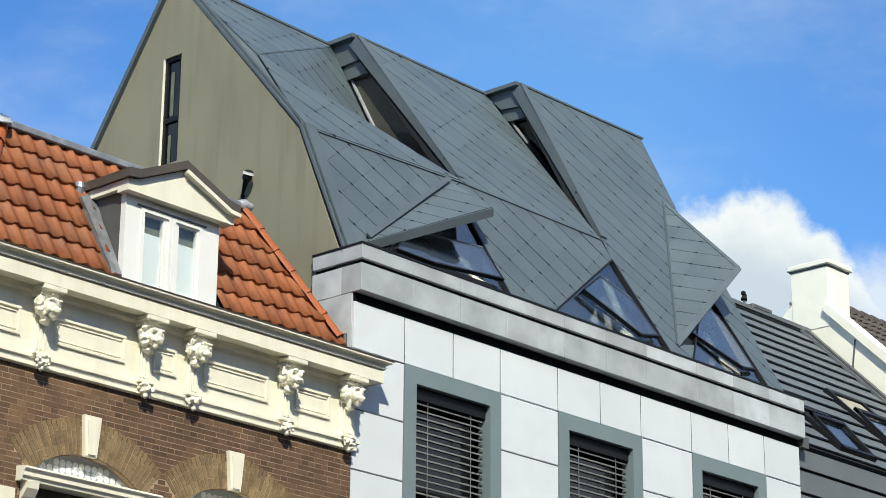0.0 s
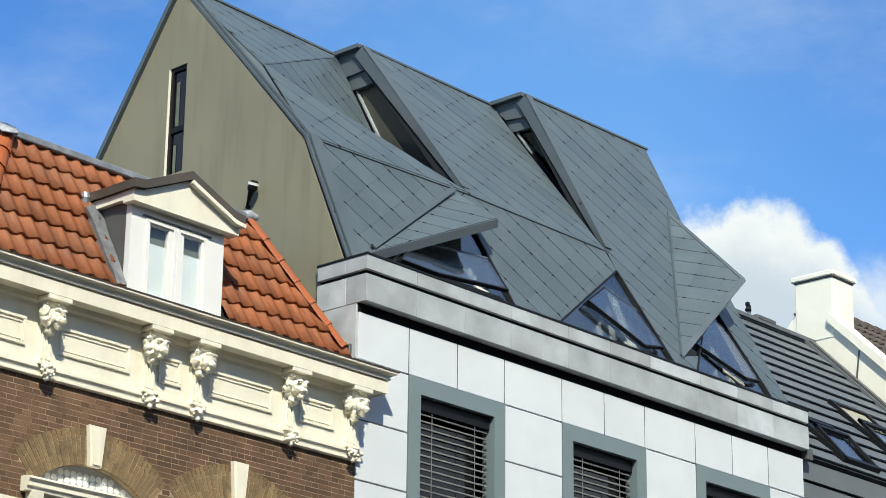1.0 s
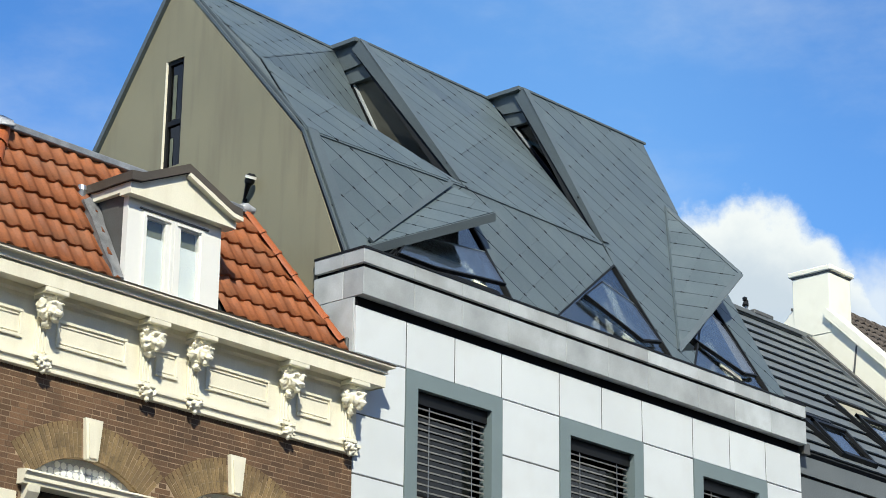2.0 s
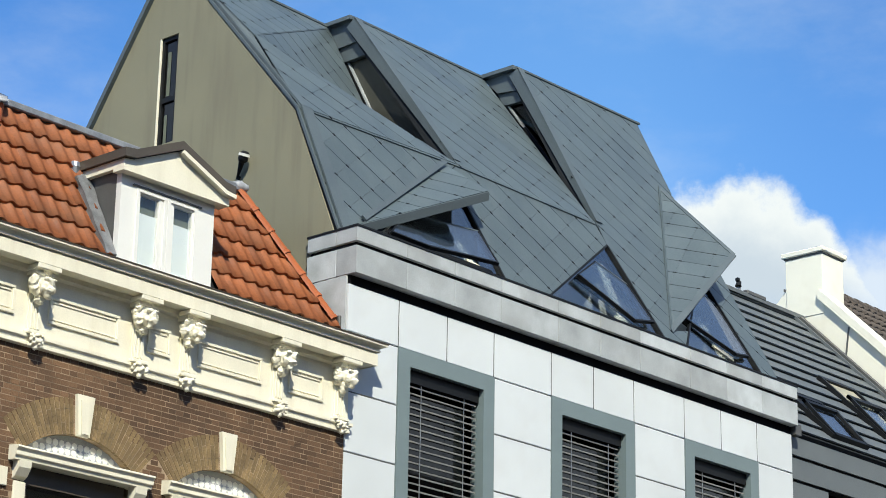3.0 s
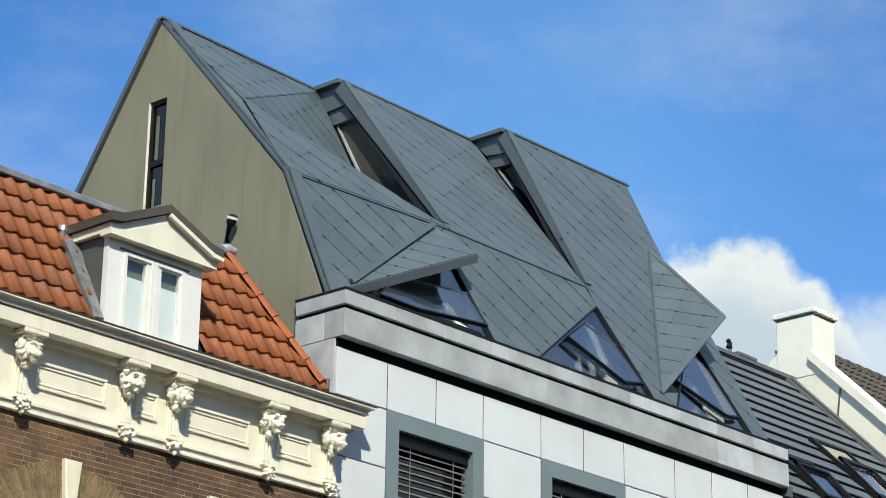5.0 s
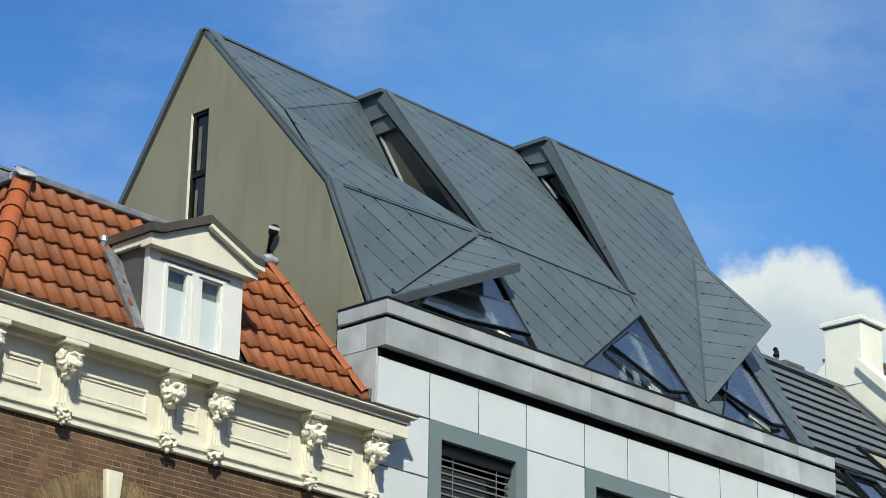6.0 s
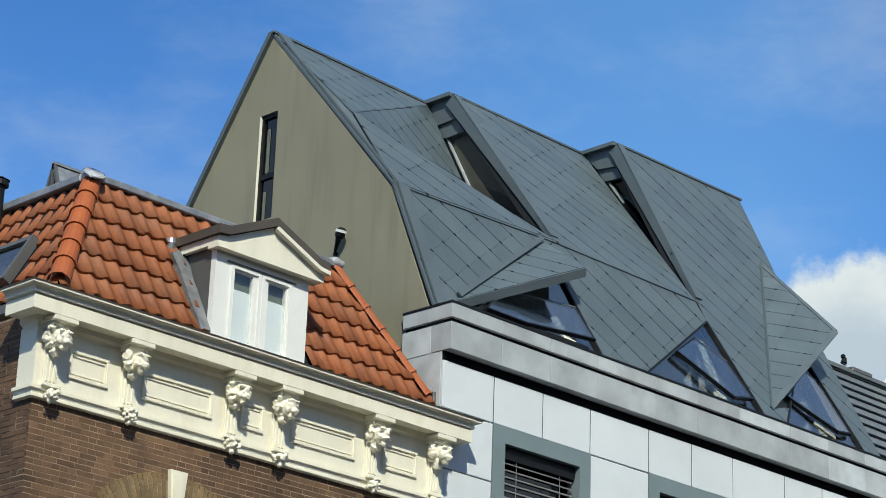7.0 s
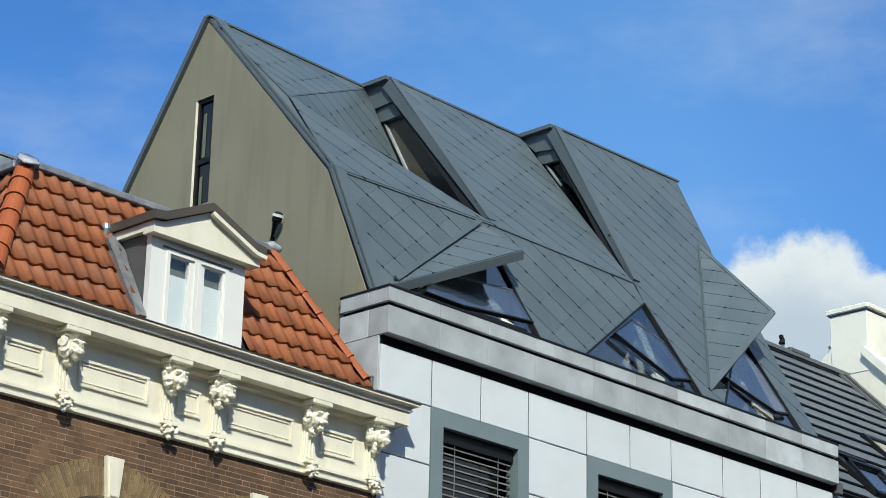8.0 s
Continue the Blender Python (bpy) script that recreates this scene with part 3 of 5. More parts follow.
tagged(gable, "olive-brown rendered gable wall with faint streaks")
GX = 0.06
gy0, gy1, gz0, gz1 = 3.35, 3.70, 12.42, 13.95
def zf(y):
    return 12.28 + (y - 1.09) * (15.10 - 12.28) / (3.53 - 1.09)


def zb(y):
    return 15.10 - (y - 3.53) * (15.12 - 9.78) / (7.28 - 3.55)


bm = B()
prism(bm, [(GX, 0.72, 10.0), (GX, 0.30, 10.45), (GX, 1.09, 12.28), (GX, gy0, zf(gy0)), (GX, gy0, 10.0)], (0.2, 0, 0))
prism(bm, [(GX, gy0, gz1), (GX, gy0, zf(gy0)), (GX, 3.53, 15.10), (GX, gy1, zb(gy1)), (GX, gy1, gz1)], (0.2, 0, 0))
prism(bm, [(GX, gy0, 10.0), (GX, gy0, gz0), (GX, gy1, gz0), (GX, gy1, 10.0)], (0.2, 0, 0))
prism(bm, [(GX, gy1, 10.0), (GX, gy1, zb(gy1)), (GX, 7.1, zb(7.1)), (GX, 7.1, 10.0)], (0.2, 0, 0))
part("render_coat", bm, STUCCO, gable)
slit = adopt(thing("slit_window", (0.2, 3.5, 12.4), "", ""), gable, Matrix.Translation((0.2, 3.5, 12.4)))
tagged(slit, "narrow dark window in the gable")
bm = B()
box(bm, 0.088, 0.14, gy0, gy0 + 0.05, gz0, gz1)
box(bm, 0.088, 0.14, gy1 - 0.05, gy1, gz0, gz1)
box(bm, 0.088, 0.14, gy0 + 0.05, gy1 - 0.05, gz1 - 0.05, gz1)
box(bm, 0.09, 0.15, gy0 + 0.05, gy1 - 0.05, 13.02, 13.09)
part("window_frame", bm, FRAMEDARK, slit)
bm = B()
box(bm, 0.12, 0.13, gy0 + 0.05, gy1 - 0.05, gz0, gz1 - 0.05)
part("pane", bm, DARKGLASS, slit).visible_shadow = False
# black sheet close behind the pane, in place of room darkness
bm = B()
box(bm, 0.20, 0.21, gy0, gy1, gz0, gz1)
part("backing", bm, BLACK, slit, "black sheet standing in for the unlit room")
# olive strips at the pane imitate its greenish reflection
for y0, y1, z0, z1 in ((3.53, 3.60, 13.12, 13.75), (3.55, 3.61, 12.44, 12.85)):
    bm = B()
    loft(bm, [[(0.115 + 0.002 * math.sin(k * 1.9), y0 + (y1 - y0) * k / 8, z) for k in range(9)] for z in (z0, z1)], closed=False)
    part("curtain", bm, PANETONE, slit, "olive-grey strip standing in for the reflection in the glass")
bm = B()
box(bm, 0.055, 0.088, gy1 - 0.01, gy1 + 0.004, gz0, gz1)
part("reveal", bm, CREAM, slit, "pale window reveal")

# lower roof windows: fixed glass, with a casement pushed open
def low_window(apex, left, right, leaf, jamb, cill, label):
    """A triangular opening in the lower roof: frame, fixed pane, open casement, linings.
    leaf: the casement's corners, hinge first; jamb: top and foot of the inner lining; cill: ends of the inner board."""
    c = (Vector(apex) + Vector(left) + Vector(right)) / 3
    win = adopt(thing("roof_window", c, "", ""), roof, Matrix.Translation(c))
    tagged(win, label)
    apex, left, right = (Vector(p) for p in (apex, left, right))
    leaf = [Vector(p) for p in leaf]
    n = (left - apex).cross(right - apex).normalized()
    if n.y > 0:
        n = -n
    for p, q in ((apex, left), (apex, right), (left, right)):
        b = B()
        beam(b, p - n * 0.005, q - n * 0.005, 0.03, 0.06, n)
        part("window_frame", b, FRAMEDARK, win, "dark window frame")
    b = B()
    prism(b, [apex - n * 0.012, left - n * 0.012, right - n * 0.012], -n * 0.008)
    part("pane", b, GLASS, win, "fixed clear pane").visible_shadow = False
    # the casement hangs from its upper edge and stands open at the foot
    ln = (leaf[1] - leaf[0]).cross(leaf[-1] - leaf[0]).normalized()
    if ln.y > 0:
        ln = -ln
    b = B()
    prism(b, leaf, -ln * 0.012)
    cas = part("casement", b, GLASS, win, "open casement pane")
    cas.visible_shadow = False
    for k in range(len(leaf)):
        p, q = leaf[k], leaf[(k + 1) % len(leaf)]
        wide, deep = (0.022, 0.03) if k in (0, 1, len(leaf) - 1) else (0.03, 0.05)
        b = B()
        beam(b, p - ln * 0.01, q - ln * 0.01, wide, deep, ln)
        part("casement_frame", b, ZINCTRIM if k == 0 else FRAMEDARK, cas, "casement frame bar")
    # second rail of the fixed frame, seen in the gap under the casement
    b = B()
    beam(b, leaf[1].lerp(leaf[2], 0.9) - n * 0.10, leaf[-1] - n * 0.14 - Vector((0, 0, 0.05)), 0.05, 0.06, n)
    part("lower_rail", b, FRAMEDARK, win, "dark rail of the fixed frame")
    p, q = Vector(jamb[0]) - n * 0.13, Vector(jamb[1]) - n * 0.13
    b = B()
    beam(b, p, q, 0.15, 0.02, n)
    part("inner_jamb", b, WHITEPAINT, win, "white flat sheet filling the opening")
    p, q = Vector(cill[0]) - n * 0.03, Vector(cill[1]) - n * 0.03
    b = B()
    beam(b, p, q, 0.09, 0.03, n)
    part("cill_board", b, CREAM, win, "cream inner cill board")
    return win


low_window((2.84, 1.03, 12.27), low(0.62, 10.45), low(3.22, 10.45),
           [(2.99, 0.59, 11.37), (1.52, 0.54, 11.21), (0.93, 0.20, 10.725), (1.52, 0.115, 10.675), (2.29, 0.135, 10.755), (2.89, 0.155, 10.815)],
           (low(2.62, 11.2), low(2.75, 10.9)), (low(2.52, 10.80), low(2.74, 10.76)),
           "triangular roof window below a visor, casement ajar")
low_window(lowb(6.12, 12.05), lowb(3.76, 10.45), s3(6.44, 10.45),
           [(6.17, 0.58, 11.43), (5.66, 0.74, 11.67), (4.93, 0.47, 11.24), (5.75, 0.13, 10.72), (6.24, 0.18, 10.82)],
           (lowb(5.96, 11.80), lowb(6.02, 10.75)), (lowb(5.66, 10.80), lowb(5.97, 10.72)),
           "triangular roof window between two shingle fields, casement ajar")
low_window(s3(8.58, 12.3), s3(6.80, 10.45), s3(8.93, 10.45),
           [(8.63, 0.81, 11.77), (8.42, 0.87, 11.89), (7.36, 0.43, 11.17), (8.27, 0.21, 10.82), (8.70, 0.28, 10.89)],
           (s3(8.10, 11.50), s3(8.24, 10.8)), (s3(7.90, 10.90), s3(8.30, 10.76)),
           "triangular roof window below a visor, casement ajar")

# facade windows with their venetian blinds
slat_bm = B()
SP = [(-0.028, 0.012), (-0.023, 0.012), (0.022, 0.010), (0.022, 0.007), (-0.022, -0.004), (-0.028, -0.006)]
loft(slat_bm, [[(x, y, z) for y, z in SP] for x in (0.0, 1.30)])
bmesh.ops.recalc_face_normals(slat_bm, faces=slat_bm.faces[:])
SLAT = bpy.data.meshes.new("slat")
slat_bm.to_mesh(SLAT)
slat_bm.free()
SLAT.materials.append(SLATMAT)
for x0, x1 in WINDOWS:
    win = adopt(thing("facade_window", (x0, 0, WBOT), "", ""), house, Matrix.Translation((x0, 0, WBOT)))
    tagged(win, "grey-green framed window with lowered dark venetian blinds")
    b = B()
    fw, yb = 0.205, 0.20
    o = [(x0, WBOT), (x1, WBOT), (x1, WTOP), (x0, WTOP)]
    i = [(x0 + fw, WBOT + fw), (x1 - fw, WBOT + fw), (x1 - fw, WTOP - fw), (x0 + fw, WTOP - fw)]
    for k in range(4):
        j = (k + 1) % 4
        q = [o[k], o[j], i[j], i[k]]
        prism(b, [(px, -0.015, pz) for px, pz in q], (0, yb, 0))
    bmesh.ops.remove_doubles(b, verts=b.verts[:], dist=0.0005)
    part("window_frame", b, WINGREY, win, "wide grey-green metal surround")
    b = B()
    box(b, x0 + fw, x1 - fw, 0.23, 0.25, WBOT + fw, WTOP - fw)
    part("pane", b, DARKGLASS, win).visible_shadow = False
    b = B()
    box(b, x0 + fw + 0.01, x1 - fw - 0.01, 0.06, 0.20, WTOP - fw - 0.16, WTOP - fw - 0.005)
    part("blind_box", b, FRAMEDARK, win, "dark blind head box")
    z = WTOP - fw - 0.20
    while z > WBOT + fw + 0.05:
        piece("slat", SLAT, win, Matrix.Translation((x0 + fw + 0.02, 0.12, z)) @ Matrix.Diagonal(((x1 - x0 - 2 * fw - 0.04) / 1.30, 1, 1, 1)))
        z -= 0.084
    for fx in (0.22, 0.80):
        b = B()
        gx = x0 + fw + (x1 - x0 - 2 * fw) * fx
        tube(b, (gx, 0.075, WBOT + fw), (gx, 0.075, WTOP - fw - 0.16), 0.006, n=6)
        part("cord", b, METAL, win, "pale blind cord")

# cladding pieces: wall panels, band stones, coping stones
def slab_piece(name, x0, x1, y0, y1, z0, z1, material, parent):
    b = B()
    box(b, x0, x1, y0, y1, z0, z1, 0.004)
    return part(name, b, material, parent)


clad = adopt(thing("stone_cladding", (4.6, 0, 6), "", ""), house, Matrix.Translation((4.6, 0, 6)))
tagged(clad, "smooth off-white stone panels with fine open joints")
g = 0.009
for a, b_ in zip(JX, JX[1:]):
    slab_piece("panel", a + g, b_ - g, 0.0, 0.036, WTOP + g, 9.80, STONE, clad)
piers = [(0.0, 0.885), (2.645, 3.785), (5.54, 6.685), (8.445, WIDE)]
zr = [WTOP - 0.72 * k for k in range(5)]
for x0, x1 in piers:
    for z1, z0 in zip(zr, zr[1:]):
        slab_piece("panel", x0 + g, x1 - g, 0.0, 0.036, z0 + g, z1 - g, STONE, clad)
for k in range(4):
    z1 = WBOT - 1.5 * k
    for a, b_ in zip(JX, JX[1:]):
        slab_piece("panel", a + g, b_ - g, 0.0, 0.036, z1 - 1.5 + g, z1 - g, STONE, clad)
seal = B()
for x in JX[1:-1]:
    box(seal, x - g + 0.001, x + g - 0.001, 0.004, 0.036, WTOP + g, 9.80)
for x0, x1 in piers:
    for z1 in zr[1:-1]:
        box(seal, x0 + g, x1 - g, 0.004, 0.036, z1 - g + 0.001, z1 + g - 0.001)
tagged(part("joint", seal, SEAL, clad, "grey sealed joints between the panels"), kind="stuff")
for z0, z1 in ((9.24, 9.91), (8.5, 9.228), (7.8, 8.488)):
    slab_piece("side_panel", 0.0, 0.028, 0.04, 0.70, z0, z1, GREYSTONE, clad)
par = adopt(thing("parapet", (4.6, 0, 10), "", ""), house, Matrix.Translation((4.6, 0, 10)))
tagged(par, "grey weathered stone parapet band and coping")
for a, b_ in zip(JX, JX[1:]):
    g0, g1 = (0.0 if a == 0 else 0.003), (0.0 if b_ == WIDE else 0.003)
    slab_piece("band_stone", a + g0, b_ - g1, -0.115, 0.22, 9.917, 10.256, GREYSTONE, par)
    slab_piece("coping_stone", a + g0, b_ - g1, -0.118, 0.23, 10.312, 10.490, GREYSTONE, par)
slab_piece("band_stone", 0.0, 0.22, 0.224, 0.71, 9.917, 10.256, GREYSTONE, par)
slab_piece("coping_stone", 0.0, 0.22, 0.234, 0.71, 10.312, 10.490, GREYSTONE, par)

# small lamp on the gable
lamp = thing("wall_lamp", (0.06, 2.04, 11.60), "small dark tilted wall spotlight with a white band on the gable", "lamp")
bm = B()
tube(bm, (0.03, 2.04, 11.60), (-0.05, 1.885, 11.755), 0.014, 0.04, 10)
part("arm", bm, FRAMEDARK, lamp)
bm = B()
blob(bm, (-0.055, 1.86, 11.785), 0.068, (1.0, 1.0, 0.95), 2)
part("body", bm, FRAMEDARK, lamp, "dark domed lamp head", smooth=True)
bm = B()
tube(bm, (-0.057, 1.842, 11.815), (-0.06, 1.828, 11.845), 0.076, 0.072, 14)
part("band", bm, WHITEPAINT, lamp, "white band")
bm = B()
tube(bm, (-0.06, 1.826, 11.846), (-0.062, 1.815, 11.872), 0.066, 0.035, 14)
part("cap", bm, FRAMEDARK, lamp, "dark cap")
bm = B()
tube(bm, (0.06, 2.04, 11.60), (0.03, 2.04, 11.60), 0.03, 0.028, 10)
part("mount", bm, FRAMEDARK, lamp)

# ======== the brick house with the cream cornice ========
bh = thing("brick_house", (-2.86, 3, 0), "brown brick townhouse with a cream cornice and orange tiled mansard", "house")
BL, BR = -5.72, -0.004
WC = [-3.84, -1.82]
AR, AZ0, ASP, AHW = 1.115, 6.095, 6.92, 0.75


def arc(cx, r, a0, a1, n):
    return [(cx + r * math.sin(radians(a0 + (a1 - a0) * k / n)), AZ0 + r * math.cos(radians(a0 + (a1 - a0) * k / n))) for k in range(n + 1)]


bm = B()
edges = [BL] + [v for c in WC for v in (c - AHW, c + AHW)] + [BR]
for k in range(0, len(edges), 2):
    box(bm, edges[k], edges[k + 1], 0.0015, 0.3, 4.6, ASP)
box(bm, BL, BR, 0.0015, 0.3, 0, 4.6)
cuts = [BL, -2.83, BR]
for c, x0, x1 in zip(WC, cuts, cuts[1:]):
    a = arc(c, AR, -42.3, 42.3, 16)
    prism(bm, [(x0, 0.0015, ASP)] + [(x, 0.0015, z) for x, z in a] + [(x1, 0.0015, ASP), (x1, 0.0015, 8.7), (x0, 0.0015, 8.7)], (0, 0.29, 0))
wall = part("wall", bm, MORTAR, bh, "brick wall with pale worn mortar joints")
bm = B()
box(bm, BL + 0.0015, BL + 0.3, 0.30, 6.5, 0, 8.9)
box(bm, BL + 0.31, BR - 0.3, 6.2, 6.5, 0, 8.9)
part("side_wall", bm, MORTAR, bh, "brick side wall")
# added wall behind the sashes, room dimness put into its colour
bm = B()
box(bm, BL + 0.31, BR - 0.02, 1.2, 1.3, 4.6, 8.6)
part("inner_wall", bm, INSIDE, bh)

# crown cornice, frieze and architrave, mitred round both ends
def moulding(name, prof, label, back_left=0.22):
    rings = []
    for fx, fy in (("L", back_left), ("L", None), ("R", None), ("R", -0.003)):
        ring = []
        for o, z in prof:
            x = BL - o if fx == "L" else BR + o
            y = -o if fy is None else fy
            ring.append((x, y, z))
        rings.append(ring)
    b = B()
    loft(b, rings)
    return part(name, b, CREAM, bh, label)


moulding("crown_cornice", [(-0.05, 9.10), (0.345, 9.055), (0.345, 9.032), (0.31, 9.03), (0.285, 9.01), (0.268, 8.985), (0.285, 8.982), (0.285, 8.962), (0.235, 8.957),
                           (0.235, 8.94), (0.262, 8.937), (0.262, 8.80), (0.24, 8.797), (0.24, 8.81), (0.08, 8.81), (0.075, 8.76), (0.04, 8.735), (0.03, 8.70), (-0.05, 8.70)],
         "cream painted projecting cornice")
bm = B()
loft(bm, [[(BL - o, 0.22, z) for o, z in ((0.350, 9.050), (0.354, 9.066), (0.0, 9.118), (0.0, 9.10))],
          [(BL - o, -o, z) for o, z in ((0.350, 9.050), (0.354, 9.066), (0.0, 9.118), (0.0, 9.10))],
          [(BR + o, -o, z) for o, z in ((0.350, 9.050), (0.354, 9.066), (0.0, 9.118), (0.0, 9.10))],
          [(BR + o, -0.003, z) for o, z in ((0.350, 9.050), (0.354, 9.066), (0.0, 9.118), (0.0, 9.10))]])
part("gutter_flashing", bm, BROWNLEAD, bh, "brown lead flashing on the cornice")
moulding("frieze", [(-0.05, 8.72), (0.028, 8.72), (0.028, 8.095), (-0.05, 8.095)], "cream painted frieze", 0.25)
moulding("architrave", [(-0.05, 8.10), (0.075, 8.10), (0.075, 8.065), (0.055, 8.055), (0.045, 8.02), (0.05, 8.015), (0.05, 7.985), (0.02, 7.975), (-0.05, 7.975)],
         "cream architrave moulding", 0.25)

# carved brackets
BX = [-5.57, -4.59, -3.205, -2.525, -1.13, -0.14]


def carved(seed):
    """A worn carved mask with a ring of curls: one lump."""
    r = random.Random(seed)
    b = B()
    blob(b, (0.0, -0.02, 0.03), 0.125, (0.95, 0.8, 1.1), 3)
    blob(b, (0.01, -0.13, 0.01), 0.085, (0.9, 1.0, 1.15), 3)
    blob(b, (0.01, -0.205, -0.03), 0.05, (1.0, 0.9, 0.8), 2)
    blob(b, (0.01, -0.165, -0.085), 0.045, (1.0, 1.0, 0.8), 2)
    blob(b, (0.01, -0.20, 0.045), 0.03, (0.8, 0.9, 1.6), 2)
    for sx in (-1, 1):
        blob(b, (0.01 + sx * 0.042, -0.175, 0.075), 0.032, (1.2, 1, 0.6), 2)
        blob(b, (0.01 + sx * 0.055, -0.16, -0.02), 0.035, (1, 1, 1.2), 2)
    for k in range(14):
        a = k / 14 * 2 * math.pi
        blob(b, (0.118 * math.cos(a), -0.045 + r.uniform(-0.03, 0.02), 0.035 + 0.13 * math.sin(a)), r.uniform(0.03, 0.045), (1, 1.3, 1), 3)
    blob(b, (0.0, -0.05, -0.135), 0.06, (1.1, 1.0, 0.8), 3)
    blob(b, (0.0, -0.02, -0.185), 0.035, (1.0, 1.0, 1.1), 2)
    for v in b.verts:
        n = noise.noise_vector(v.co * 22 + Vector((seed, 0, 0))) * 0.02 + noise.noise_vector(v.co * 60) * 0.014
        v.co += n
    return b


def leaf_drop(seed):
    r = random.Random(seed)
    b = B()
    for k in range(22):
        blob(b, (r.uniform(-0.075, 0.075), r.uniform(-0.07, 0.02), r.uniform(-0.06, 0.05)), r.uniform(0.016, 0.03))
    blob(b, (0, -0.01, -0.07), 0.035, (1, 1, 1.2))
    blob(b, (0, -0.02, 0.0), 0.06)
    return b


def bracket(x, seed):
    br = adopt(thing("bracket", (x, 0, 8.1), "", ""), bh, Matrix.Translation((x, 0, 8.1)))
    tagged(br, "cream bracket with carved mask and leaf drop")
    b = B()
    box(b, x - 0.15, x + 0.15, -0.262, -0.03, 8.745, 8.798, 0.006)
    box(b, x - 0.125, x + 0.125, -0.20, -0.03, 8.70, 8.744, 0.006)
    part("block", b, CREAM, br)
    b = B()
    merge(b, carved(seed), Matrix.Translation((x, -0.075, 8.60)) @ Matrix.Rotation(radians(10), 4, "X"))
    fused(part("carved_mask", b, CREAM, br, "worn carved cream ornament"), 0.006)
    b = B()
    box(b, x - 0.085, x + 0.085, -0.06, -0.027, 8.135, 8.53, 0.005)
    for dx in (-0.045, 0.0, 0.045):
        box(b, x + dx - 0.014, x + dx + 0.014, -0.075, -0.058, 8.16, 8.46, 0.004)
    part("shaft", b, CREAM, br)
    b = B()
    box(b, x - 0.11, x + 0.11, -0.115, -0.027, 8.095, 8.135, 0.006)
    part("foot", b, CREAM, br)
    b = B()
    merge(b, leaf_drop(seed + 50), Matrix.Translation((x, -0.085, 8.035)))
    fused(part("leaf_drop", b, CREAM, br, "carved leaf drop"), 0.006)


for k, x in enumerate(BX):
    bracket(x, 11 + k)
for x0, x1 in ((-5.34, -4.84), (-4.40, -3.46), (-3.06, -2.74), (-2.34, -1.38), (-0.95, -0.40)):
    fp = adopt(thing("frieze_panel", (x0, 0, 8.3), "", ""), bh, Matrix.Translation((x0, 0, 8.3)))
    tagged(fp, "raised cream panel moulding")
    for a0, a1, z0, z1 in ((x0, x1, 8.53, 8.565), (x0, x1, 8.265, 8.30), (x0, x0 + 0.035, 8.30, 8.53), (x1 - 0.035, x1, 8.30, 8.53)):
        b = B()
        box(b, a0, a1, -0.052, -0.026, z0, z1, 0.005)
        part("moulding", b, CREAM, fp)
    for z0, z1 in ((8.495, 8.515), (8.315, 8.33)):
        b = B()
        box(b, x0 + 0.05, x1 - 0.05, -0.040, -0.026, z0, z1, 0.003)
        part("bead", b, CREAM, fp)

